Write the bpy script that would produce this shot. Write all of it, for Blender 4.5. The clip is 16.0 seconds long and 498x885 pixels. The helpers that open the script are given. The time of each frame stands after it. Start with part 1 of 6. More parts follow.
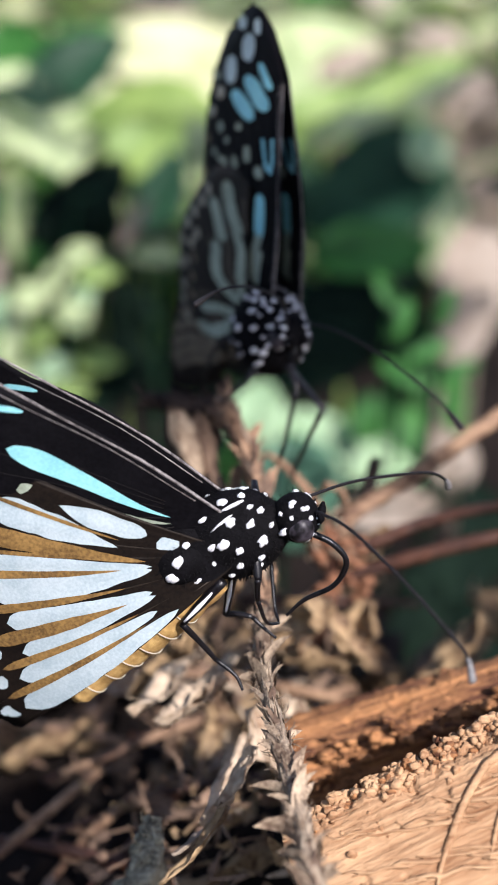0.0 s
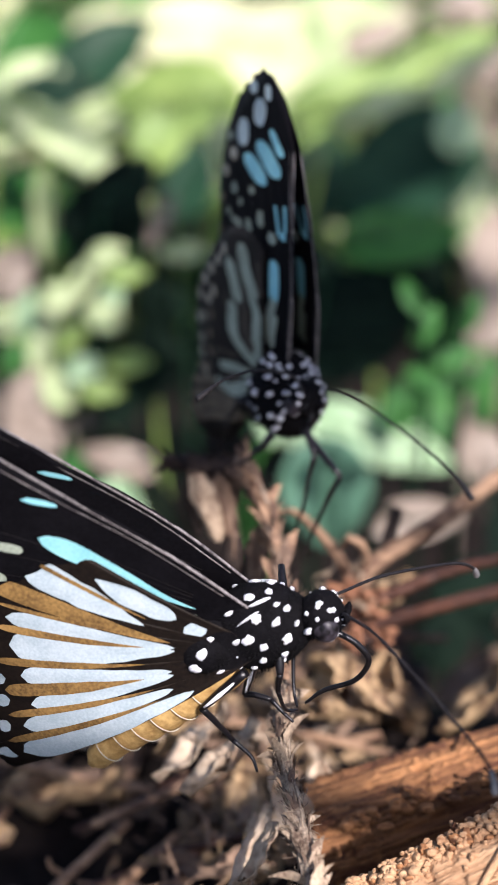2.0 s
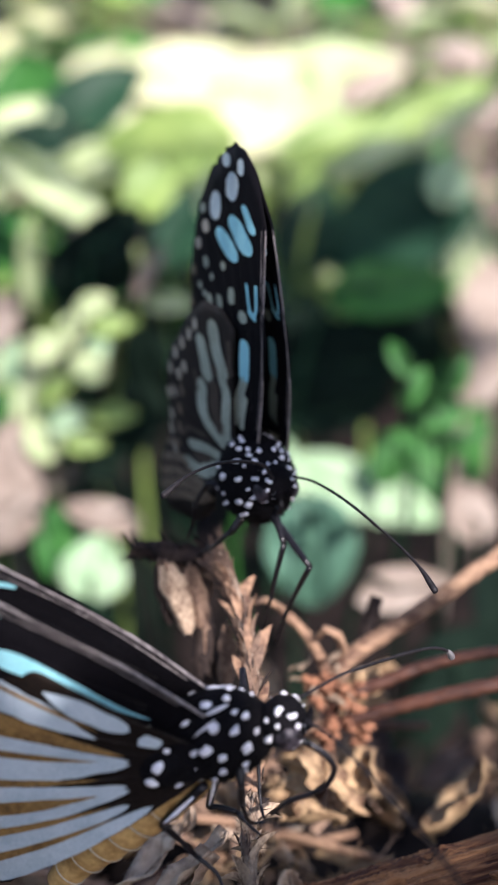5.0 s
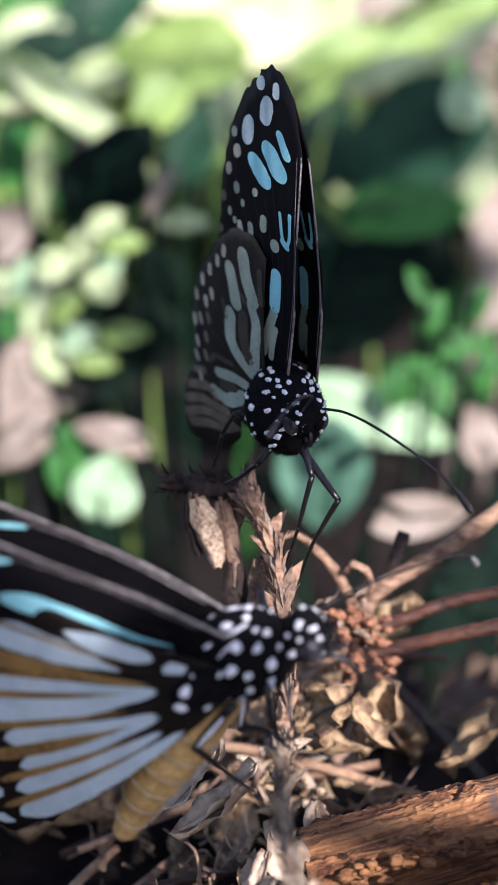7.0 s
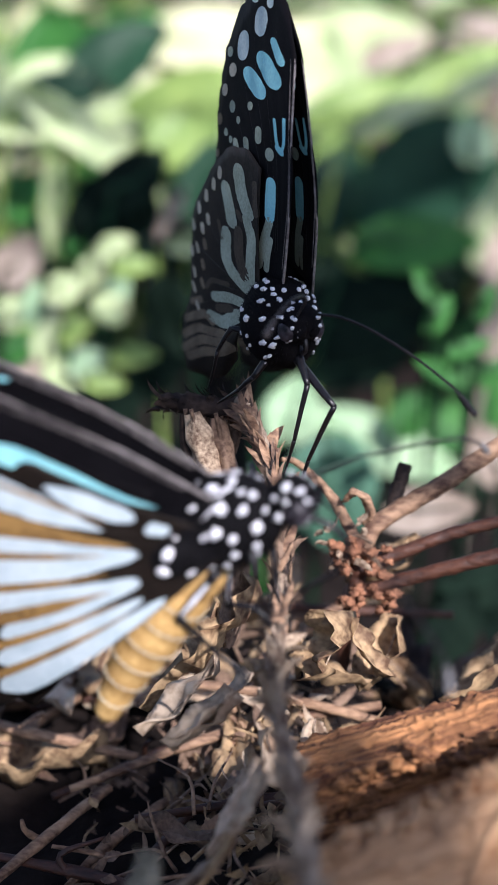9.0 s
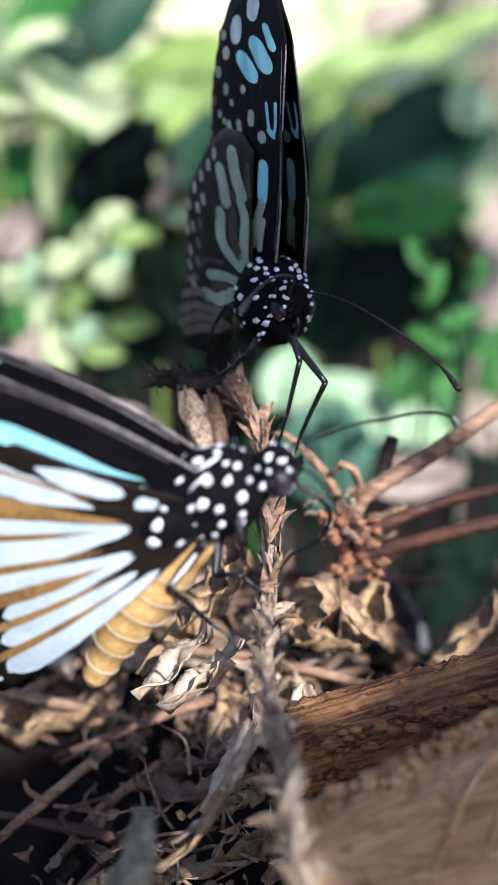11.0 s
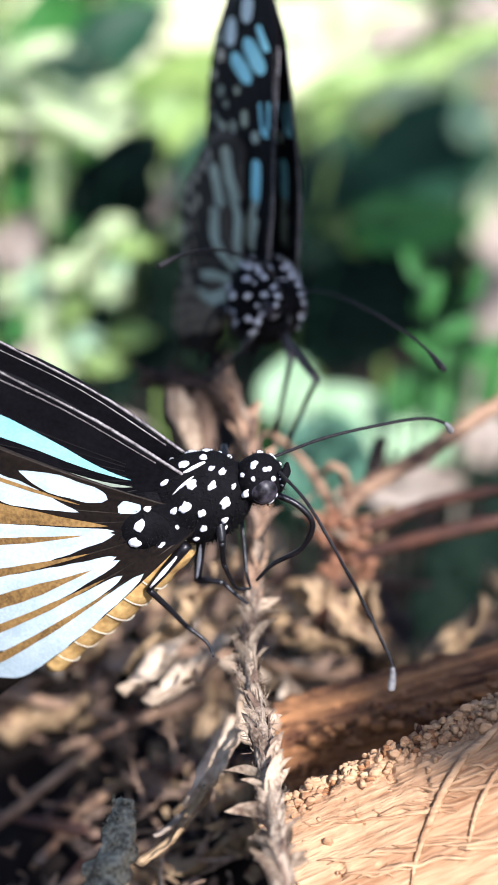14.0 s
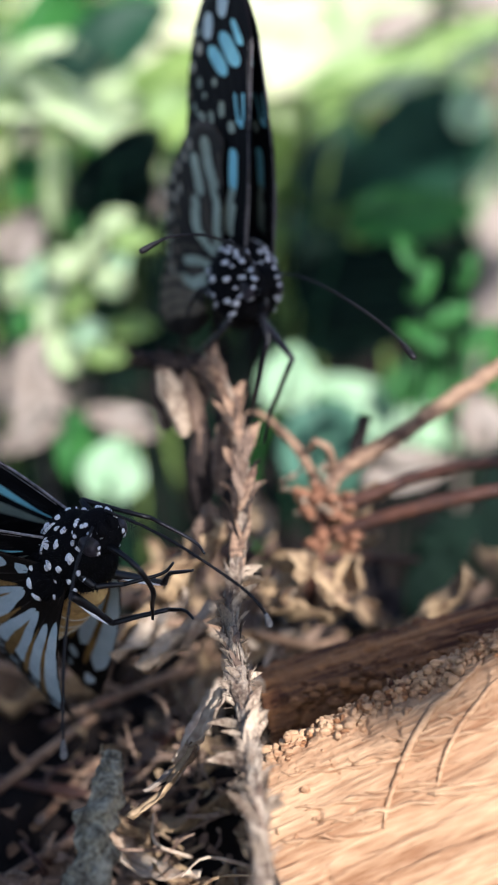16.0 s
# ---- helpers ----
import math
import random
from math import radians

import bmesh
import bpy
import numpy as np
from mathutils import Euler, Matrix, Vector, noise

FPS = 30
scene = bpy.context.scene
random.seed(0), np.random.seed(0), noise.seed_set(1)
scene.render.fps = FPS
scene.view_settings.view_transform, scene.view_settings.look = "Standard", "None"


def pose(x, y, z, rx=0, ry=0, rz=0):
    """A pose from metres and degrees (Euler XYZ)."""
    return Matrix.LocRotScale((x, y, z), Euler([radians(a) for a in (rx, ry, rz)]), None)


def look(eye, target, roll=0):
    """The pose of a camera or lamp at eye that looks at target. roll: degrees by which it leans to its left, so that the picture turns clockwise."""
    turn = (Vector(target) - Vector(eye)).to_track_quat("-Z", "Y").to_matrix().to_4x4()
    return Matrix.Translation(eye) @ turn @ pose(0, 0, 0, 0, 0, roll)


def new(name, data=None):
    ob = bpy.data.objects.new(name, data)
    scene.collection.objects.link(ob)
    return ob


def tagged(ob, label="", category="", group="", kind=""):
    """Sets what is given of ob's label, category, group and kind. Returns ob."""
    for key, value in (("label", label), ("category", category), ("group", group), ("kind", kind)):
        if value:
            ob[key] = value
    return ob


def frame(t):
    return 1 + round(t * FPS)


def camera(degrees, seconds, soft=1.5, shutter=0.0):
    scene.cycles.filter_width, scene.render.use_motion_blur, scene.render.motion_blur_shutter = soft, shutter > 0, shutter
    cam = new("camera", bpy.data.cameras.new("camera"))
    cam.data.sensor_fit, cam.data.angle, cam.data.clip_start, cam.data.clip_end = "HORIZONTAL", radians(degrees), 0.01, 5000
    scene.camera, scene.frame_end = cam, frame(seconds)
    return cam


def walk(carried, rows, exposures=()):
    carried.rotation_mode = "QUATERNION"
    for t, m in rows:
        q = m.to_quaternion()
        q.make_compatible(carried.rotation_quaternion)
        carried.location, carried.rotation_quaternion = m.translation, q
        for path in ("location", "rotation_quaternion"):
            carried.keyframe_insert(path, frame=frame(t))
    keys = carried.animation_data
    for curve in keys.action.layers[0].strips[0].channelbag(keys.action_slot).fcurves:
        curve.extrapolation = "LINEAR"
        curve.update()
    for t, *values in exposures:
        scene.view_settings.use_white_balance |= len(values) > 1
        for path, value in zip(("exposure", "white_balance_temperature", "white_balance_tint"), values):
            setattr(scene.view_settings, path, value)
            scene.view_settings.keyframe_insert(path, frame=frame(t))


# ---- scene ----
# Macro view of two spotted butterflies on a dry flower stalk. Builders take millimetres.
MM = 0.001

# ---- camera and its way ----
cam = camera(22.0, 16.0, soft=1.3)
PATH = [
    (0, -0.00000, 0.00000, -0.00000, 68.00, 0.00, 0.00),
    (0.5, 0.00284, 0.00093, 0.00349, 67.20, 1.29, 0.76),
    (1, 0.00402, 0.00271, 0.00491, 67.22, 1.78, 1.32),
    (1.5, 0.00047, 0.00348, 0.00825, 66.85, 1.07, 0.38),
    (2, 0.00246, 0.00357, 0.01247, 66.32, 1.63, 1.11),
    (2.5, 0.00158, 0.00402, 0.01265, 67.29, 1.12, 0.69),
    (3, 0.00327, 0.00527, 0.01400, 67.92, 0.68, 0.56),
    (3.5, 0.00711, 0.00631, 0.01796, 67.74, -0.09, 0.35),
    (4, 0.00863, 0.00784, 0.01934, 67.59, 0.08, 0.53),
    (4.5, 0.00681, 0.01044, 0.01561, 68.36, 0.82, 1.03),
    (7, 0.00046, 0.01402, 0.01777, 64.16, -0.17, 1.48),
    (7.5, -0.00016, 0.01400, 0.01517, 63.98, -0.46, 1.38),
    (8, 0.00140, 0.01337, 0.01321, 63.69, 0.23, 1.70),
    (8.5, 0.00094, 0.01036, 0.00295, 66.69, -0.17, 1.54),
    (9, 0.00295, 0.00835, -0.00173, 67.65, 0.10, 2.09),
    (9.5, 0.00577, 0.00726, -0.00017, 66.71, 0.74, 2.83),
    (10, 0.00336, 0.00624, 0.00172, 65.92, 0.15, 1.93),
    (12.5, 0.00600, 0.00172, 0.00175, 66.20, 0.82, 2.21),
    (13, 0.00543, 0.00186, 0.00164, 66.23, 0.30, 2.11),
    (13.5, 0.00452, 0.00189, 0.00097, 66.46, -0.29, 1.83),
    (14, 0.00634, 0.00211, -0.00008, 66.82, 0.13, 2.31),
    (14.5, 0.00752, 0.00154, 0.00006, 66.87, 0.24, 2.67),
    (15, 0.00643, 0.00088, -0.00237, 67.60, -0.51, 2.24),
    (15.5, 0.00668, -0.00177, 0.00174, 66.17, -0.35, 1.89),
    (16, 0.01001, -0.00503, 0.00051, 66.59, 1.02, 2.49),
]
walk(cam, [(t, pose(x, y, z, rx, ry, rz)) for t, x, y, z, rx, ry, rz in PATH],
     exposures=[(0, 0.5, 6250, 17), (0.6, 0.46, 6250, 18), (1.6, 0.58, 6300, 20), (3.5, 0.76, 6350, 22), (7, 0.86, 6100, 23), (9, 0.64, 6000, 20), (12.5, 0.96, 5900, 16), (14.5, 0.96, 5900, 16), (16, 0.75, 5900, 14)])
cam.data.dof.use_dof = True
cam.data.dof.aperture_fstop = 26.0
focus_mark = new("focus_mark")
focus_mark.empty_display_size = 0.002
cam.data.dof.focus_object = focus_mark

# ---- sun, sky, exposure ----
SUN = Vector((0.35, -0.68, 0.64)).normalized()
world = bpy.data.worlds.new("sky")
scene.world = world
world.use_nodes = True
nt = world.node_tree
sky = nt.nodes.new("ShaderNodeTexSky")
sky.sky_type = "NISHITA"
sky.sun_disc = False
sky.sun_elevation = math.asin(SUN.z)
sky.sun_rotation = math.atan2(SUN.x, SUN.y)
nt.nodes["Background"].inputs["Strength"].default_value = 0.11
nt.links.new(sky.outputs["Color"], nt.nodes["Background"].inputs["Color"])
sun = new("sun", bpy.data.lights.new("sun", "SUN"))
sun.data.energy = 5.0
sun.data.angle = radians(0.6)
sun.data.color = (1.0, 0.96, 0.90)
sun.matrix_world = look(SUN, (0, 0, 0))


# ---- materials ----
def material(name, base, second=None, rough=0.6, grain=400.0, blotch=60.0, relief=0.2, metal=0.0,
             through_light=0.0, sheen=0.0, stretch=(1, 1, 1), amount=1.0, specular=0.4, island=0.0, bump_size=0.0004):
    """A grained surface of two colours; grain and blotch are in cycles a metre."""
    m = bpy.data.materials.new(name)
    m.use_nodes = True
    t = m.node_tree
    n, l = t.nodes, t.links
    bsdf = n["Principled BSDF"]
    second = second or tuple(c * 0.55 for c in base)
    coord = n.new("ShaderNodeTexCoord")
    mapping = n.new("ShaderNodeMapping")
    mapping.inputs["Scale"].default_value = stretch
    l.new(coord.outputs["Object"], mapping.inputs["Vector"])
    fine = n.new("ShaderNodeTexNoise")
    fine.inputs["Scale"].default_value, fine.inputs["Detail"].default_value = grain, 6
    coarse = n.new("ShaderNodeTexNoise")
    coarse.inputs["Scale"].default_value, coarse.inputs["Detail"].default_value = blotch, 4
    for tex in (fine, coarse):
        l.new(mapping.outputs["Vector"], tex.inputs["Vector"])
    add = n.new("ShaderNodeMath")
    add.operation = "MULTIPLY_ADD"
    l.new(fine.outputs["Fac"], add.inputs[0])
    add.inputs[1].default_value = 0.5
    half = n.new("ShaderNodeMath")
    half.operation = "MULTIPLY"
    l.new(coarse.outputs["Fac"], half.inputs[0])
    half.inputs[1].default_value = 0.5
    l.new(half.outputs[0], add.inputs[2])
    ramp = n.new("ShaderNodeValToRGB")
    ramp.color_ramp.elements[0].position, ramp.color_ramp.elements[1].position = 0.5 - 0.2 / amount * 0.6, 0.5 + 0.2 / amount * 0.6
    ramp.color_ramp.elements[0].color, ramp.color_ramp.elements[1].color = (*second, 1), (*base, 1)
    l.new(add.outputs[0], ramp.inputs["Fac"])
    colour = ramp.outputs["Color"]
    if island:
        info = n.new("ShaderNodeObjectInfo")
        geo = n.new("ShaderNodeNewGeometry")
        total = n.new("ShaderNodeMath")
        l.new(info.outputs["Random"], total.inputs[0])
        l.new(geo.outputs["Random Per Island"], total.inputs[1])
        span = n.new("ShaderNodeMapRange")
        span.inputs["From Max"].default_value = 2.0
        span.inputs["To Min"].default_value, span.inputs["To Max"].default_value = 1 - island, 1 + island
        l.new(total.outputs[0], span.inputs["Value"])
        hsv = n.new("ShaderNodeHueSaturation")
        l.new(span.outputs["Result"], hsv.inputs["Value"])
        l.new(colour, hsv.inputs["Color"])
        colour = hsv.outputs["Color"]
    l.new(colour, bsdf.inputs["Base Color"])
    bsdf.inputs["Roughness"].default_value = rough
    bsdf.inputs["Metallic"].default_value = metal
    bsdf.inputs["Specular IOR Level"].default_value = specular
    bsdf.inputs["Sheen Weight"].default_value = sheen
    if relief:
        bump = n.new("ShaderNodeBump")
        bump.inputs["Strength"].default_value = relief
        bump.inputs["Distance"].default_value = bump_size
        l.new(add.outputs[0], bump.inputs["Height"])
        l.new(bump.outputs["Normal"], bsdf.inputs["Normal"])
    if through_light:
        trans = n.new("ShaderNodeBsdfTranslucent")
        l.new(colour, trans.inputs["Color"])
        mix = n.new("ShaderNodeMixShader")
        mix.inputs["Fac"].default_value = through_light
        l.new(bsdf.outputs[0], mix.inputs[1])
        l.new(trans.outputs[0], mix.inputs[2])
        l.new(mix.outputs[0], n["Material Output"].inputs["Surface"])
    return m


M_FUR = material("black_fur", (0.0060, 0.0056, 0.0068), (0.003, 0.0028, 0.0033), rough=0.8, grain=3000, blotch=600, relief=0.8, specular=0.06, bump_size=0.0002)
M_HAIR = material("dark_hair", (0.006, 0.0055, 0.006), (0.003, 0.003, 0.003), rough=0.6, grain=2000, relief=0, specular=0.12)
M_SPOT = material("white_scales", (0.86, 0.86, 0.88), (0.62, 0.62, 0.66), rough=0.7, grain=4000, blotch=900, relief=0.6, bump_size=0.0001)
M_EYE = material("dark_eye", (0.05, 0.043, 0.054), (0.004, 0.0035, 0.004), rough=0.42, grain=1500, blotch=900, relief=0.1, amount=1.5, specular=0.25)
M_CHITIN = material("black_chitin", (0.009, 0.008, 0.010), (0.004, 0.0035, 0.004), rough=0.35, grain=2500, relief=0.3, specular=0.35)
M_ANTENNA = material("dark_antenna", (0.02, 0.018, 0.019), (0.008, 0.007, 0.008), rough=0.45, grain=3500, blotch=2000, relief=0.5, specular=0.15)
M_CLUB = material("grey_antenna_club", (0.224, 0.217, 0.217), (0.084, 0.081, 0.081), rough=0.4, grain=3000, blotch=900, relief=0.2)
M_DARKWING = material("black_wing_scales", (0.0070, 0.0065, 0.0080), (0.0032, 0.003, 0.0038), rough=0.6, grain=2500, blotch=150, relief=0.25, specular=0.04, bump_size=0.0001)
M_BROWNWING = material("dark_brown_wing_scales", (0.015, 0.0105, 0.008), (0.006, 0.0045, 0.004), rough=0.6, grain=2500, blotch=130, relief=0.3, specular=0.08, through_light=0.06, bump_size=0.0001)
M_GOLD = material("golden_brown_wing_scales", (0.36, 0.21, 0.07), (0.14, 0.08, 0.03), rough=0.6, grain=2800, blotch=220, relief=0.3, specular=0.15, through_light=0.2, bump_size=0.0001)
M_FINEVEIN = material("black_wing_vein", (0.012, 0.010, 0.010), (0.006, 0.005, 0.005), rough=0.5, grain=3000, relief=0.2, specular=0.15)
M_BLUE = material("pale_blue_scales", (0.36, 0.78, 0.82), (0.25, 0.62, 0.70), rough=0.55, grain=3000, blotch=300, relief=0.2, through_light=0.1, specular=0.2, bump_size=0.0001)
M_WHITE = material("bluish_white_scales", (0.52, 0.60, 0.63), (0.37, 0.46, 0.50), rough=0.55, grain=3500, blotch=300, relief=0.3, through_light=0.1, specular=0.15, bump_size=0.0001)
M_DIM = material("grey_green_scales", (0.43, 0.49, 0.39), (0.26, 0.30, 0.23), rough=0.6, grain=3000, blotch=250, relief=0.2, through_light=0.1, specular=0.15, bump_size=0.0001)
M_DUSKWING = material("dusky_brown_wing_scales", (0.027, 0.022, 0.018), (0.010, 0.009, 0.008), rough=0.6, grain=2500, blotch=150, relief=0.3, specular=0.08, through_light=0.02, bump_size=0.0001)
M_MILK = material("milky_blue_scales", (0.66, 0.77, 0.75), (0.46, 0.57, 0.57), rough=0.55, grain=3000, blotch=300, relief=0.2, through_light=0.1, specular=0.2, bump_size=0.0001)
M_TAN = material("tan_wing_scales", (0.24, 0.19, 0.13), (0.13, 0.10, 0.07), rough=0.6, grain=3000, blotch=250, relief=0.2, through_light=0.1, specular=0.12, bump_size=0.0001)
M_UMBER = material("umber_wing_scales", (0.085, 0.068, 0.052), (0.045, 0.036, 0.028), rough=0.6, grain=3000, blotch=250, relief=0.2, through_light=0.05, specular=0.1, bump_size=0.0001)
M_CREAM = material("cream_wing_scales", (0.64, 0.59, 0.46), (0.42, 0.37, 0.28), rough=0.6, grain=3000, blotch=250, relief=0.2, through_light=0.1, specular=0.12, bump_size=0.0001)
M_VEIN = material("dark_vein", (0.03, 0.021, 0.014), (0.012, 0.009, 0.007), rough=0.5, grain=3000, relief=0.2, specular=0.15)
M_COSTA = material("grey_wing_edge", (0.30, 0.27, 0.26), (0.06, 0.05, 0.05), rough=0.5, grain=3500, blotch=900, relief=0.2)
M_ABDOMEN = material("ochre_abdomen", (0.62, 0.40, 0.15), (0.34, 0.19, 0.06), rough=0.6, grain=1500, blotch=250, relief=0.4, through_light=0.1)
M_STALK = material("dry_grey_stalk", (0.47, 0.37, 0.265), (0.13, 0.085, 0.06), rough=0.85, grain=1800, blotch=300, relief=1.0, bump_size=0.0007)
M_HUSK = material("grey_green_husk", (0.33, 0.31, 0.23), (0.06, 0.05, 0.035), rough=0.9, grain=2200, blotch=420, relief=1.0, amount=1.3, bump_size=0.0008)
M_BRACT = material("dry_papery_bract", (0.47, 0.36, 0.25), (0.14, 0.09, 0.06), rough=0.8, grain=2000, blotch=380, relief=0.8, through_light=0.1, island=0.45, amount=1.2)
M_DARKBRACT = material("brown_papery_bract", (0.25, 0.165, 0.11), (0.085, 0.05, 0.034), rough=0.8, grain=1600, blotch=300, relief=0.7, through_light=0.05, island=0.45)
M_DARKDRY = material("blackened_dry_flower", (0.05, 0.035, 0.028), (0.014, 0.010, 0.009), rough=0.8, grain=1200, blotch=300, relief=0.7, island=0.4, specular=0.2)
M_TWIG = material("brown_twig_bark", (0.40, 0.25, 0.15), (0.09, 0.045, 0.028), rough=0.75, grain=1500, blotch=320, relief=1.0, stretch=(0.4, 1, 1), bump_size=0.0006)
M_REDTWIG = material("red_brown_twig_bark", (0.095, 0.038, 0.022), (0.03, 0.013, 0.009), rough=0.55, grain=1500, blotch=320, relief=1.0, stretch=(0.4, 1, 1), bump_size=0.0006)
M_CRUMB = material("red_brown_soil_crumb", (0.34, 0.16, 0.085), (0.12, 0.05, 0.028), rough=0.9, grain=1600, blotch=350, relief=1.0, island=0.3)
M_LOG = material("red_brown_log_wood", (0.46, 0.215, 0.085), (0.085, 0.03, 0.014), rough=0.85, grain=2000, blotch=300, relief=1.0, stretch=(0.07, 1, 1), amount=1.3, bump_size=0.001)
M_PITH = material("tan_log_wood", (0.60, 0.38, 0.21), (0.26, 0.12, 0.052), rough=0.8, grain=2200, blotch=420, relief=1.0, stretch=(0.12, 1, 1), amount=0.75, bump_size=0.001)
M_DRYLEAF = material("dry_tan_leaf", (0.48, 0.33, 0.18), (0.12, 0.065, 0.035), rough=0.7, grain=900, blotch=190, relief=0.9, through_light=0.15, island=0.45, amount=1.2)
M_PALELEAF = material("bleached_dry_leaf", (0.58, 0.46, 0.33), (0.30, 0.20, 0.13), rough=0.7, grain=900, blotch=190, relief=0.9, through_light=0.15, island=0.35, amount=1.2)
M_SOIL = material("dark_leaf_soil", (0.024, 0.017, 0.014), (0.008, 0.006, 0.0055), rough=0.95, grain=160, blotch=18, relief=1.0, specular=0.1, bump_size=0.004)
GREENS = {
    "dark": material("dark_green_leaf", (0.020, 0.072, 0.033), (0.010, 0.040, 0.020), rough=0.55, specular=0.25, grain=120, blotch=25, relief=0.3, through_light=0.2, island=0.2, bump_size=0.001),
    # Near-black: the shade in gaps between leaves is put into this colour.
    "gap_shade": material("gap_shade_leaf", (0.010, 0.021, 0.013), (0.005, 0.011, 0.008), rough=0.7, specular=0.03, grain=120, blotch=25, relief=0.3, through_light=0.05, island=0.2, bump_size=0.001),
    "green": material("mid_green_leaf", (0.065, 0.24, 0.045), (0.03, 0.14, 0.03), rough=0.55, specular=0.25, grain=120, blotch=25, relief=0.3, through_light=0.25, island=0.25, bump_size=0.001),
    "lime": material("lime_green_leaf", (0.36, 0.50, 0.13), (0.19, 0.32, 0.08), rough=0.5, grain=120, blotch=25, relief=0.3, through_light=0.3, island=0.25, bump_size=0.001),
    # Pale, yellow and mint: brightness of sunlit leaves is put into the hue.
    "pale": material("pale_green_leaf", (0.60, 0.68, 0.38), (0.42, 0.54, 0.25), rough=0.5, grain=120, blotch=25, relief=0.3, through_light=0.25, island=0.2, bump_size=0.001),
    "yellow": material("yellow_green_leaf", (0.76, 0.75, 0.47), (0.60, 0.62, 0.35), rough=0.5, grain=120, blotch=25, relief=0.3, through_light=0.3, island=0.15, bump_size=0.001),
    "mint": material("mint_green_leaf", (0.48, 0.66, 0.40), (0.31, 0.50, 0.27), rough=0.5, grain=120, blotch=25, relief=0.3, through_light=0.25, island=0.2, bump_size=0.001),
    "teal": material("blue_green_leaf", (0.13, 0.29, 0.19), (0.07, 0.17, 0.11), rough=0.5, grain=120, blotch=25, relief=0.3, through_light=0.2, island=0.2, bump_size=0.001),
    "straw": material("pale_straw_leaf", (0.46, 0.385, 0.31), (0.26, 0.20, 0.15), rough=0.7, grain=120, blotch=25, relief=0.3, through_light=0.2, island=0.25, bump_size=0.001),
}


# ---- builders ----
def mesh_of(bm, name, mat, smooth=True):
    bmesh.ops.recalc_face_normals(bm, faces=bm.faces)
    for v in bm.verts:
        v.co *= MM
    me = bpy.data.meshes.new(name)
    bm.to_mesh(me)
    bm.free()
    me.materials.append(mat)
    if smooth:
        for p in me.polygons:
            p.use_smooth = True
    return me


def part(name, bm, mat, parent=None, label="", smooth=True):
    """Links a bmesh, in millimetres, as one mesh object under a thing or a part."""
    ob = new(name, mesh_of(bm, name, mat, smooth))
    ob.parent = parent
    if label:
        ob["label"] = label
    return ob


def thing(name, m, label, category, group="", kind=""):
    ob = new(name)
    ob.empty_display_size = 0.003
    ob.matrix_world = m
    return tagged(ob, label, category, group, kind)


def at(x, y, z, rx=0, ry=0, rz=0):
    return pose(x * MM, y * MM, z * MM, rx, ry, rz)


def smooth_line(points, steps=6):
    """A curve through the points (Catmull-Rom), as vectors."""
    p = [Vector(q) for q in points]
    p = [2 * p[0] - p[1]] + p + [2 * p[-1] - p[-2]]
    out = []
    for i in range(1, len(p) - 2):
        for k in range(steps):
            t = k / steps
            a, b, c, d = p[i - 1:i + 3]
            out.append(0.5 * (2 * b + (c - a) * t + (2 * a - 5 * b + 4 * c - d) * t * t + (3 * b - a - 3 * c + d) * t ** 3))
    return out + [p[-2]]


def tube(bm, points, radii, sides=8, steps=5, rough=0.0, seed=0, cap=True, flat=1.0):
    """A round bar along a curve; radii are spread along it."""
    line = smooth_line(points, steps)
    n = len(line)
    rings = []
    side = None
    for i, c in enumerate(line):
        d = (line[min(i + 1, n - 1)] - line[max(i - 1, 0)]).normalized()
        if side is None:
            side = d.orthogonal().normalized()
        side = (side - d * side.dot(d)).normalized()
        other = d.cross(side)
        f = i / (n - 1) * (len(radii) - 1)
        k = min(int(f), len(radii) - 2)
        r = radii[k] + (radii[k + 1] - radii[k]) * (f - k)
        ring = []
        for j in range(sides):
            a = 2 * math.pi * j / sides
            v = c + (side * math.cos(a) + other * math.sin(a) * flat) * r
            if rough:
                v += (v - c).normalized() * noise.noise(v * (1.1 / max(r, 0.3)) + Vector((seed, 0, 0))) * rough * r
            ring.append(bm.verts.new(v))
        rings.append(ring)
    for a, b in zip(rings, rings[1:]):
        for j in range(sides):
            bm.faces.new((a[j], a[(j + 1) % sides], b[(j + 1) % sides], b[j]))
    if cap:
        bm.faces.new(rings[0][::-1])
        bm.faces.new(rings[-1])
    return bm


def ball(bm, centre, radii, u=18, v=12, rough=0.0, freq=1.0, turn=None):
    """An ellipsoid, roughened by noise."""
    centre = Vector(centre)
    rows = []
    for i in range(v + 1):
        th = math.pi * i / v
        row = []
        for j in range(u if 0 < i < v else 1):
            ph = 2 * math.pi * j / u
            d = Vector((math.cos(th), math.sin(th) * math.cos(ph), math.sin(th) * math.sin(ph)))
            q = Vector((d.x * radii[0], d.y * radii[1], d.z * radii[2]))
            if rough:
                q *= 1 + rough * noise.noise(d * freq + centre)
            if turn:
                q = turn @ q
            row.append(bm.verts.new(centre + q))
        rows.append(row)
    for a, b in zip(rows, rows[1:]):
        for j in range(u):
            k = (j + 1) % u
            if len(a) == 1:
                bm.faces.new((a[0], b[j], b[k]))
            elif len(b) == 1:
                bm.faces.new((a[j], b[0], a[k]))
            else:
                bm.faces.new((a[j], b[j], b[k], a[k]))
    return bm


def curve_at(table, x):
    for (a, p), (b, q) in zip(table, table[1:]):
        if x <= b:
            t = (x - a) / (b - a)
            t = t * t * (3 - 2 * t) * 0.5 + t * 0.5
            return p + (q - p) * t
    return table[-1][1]


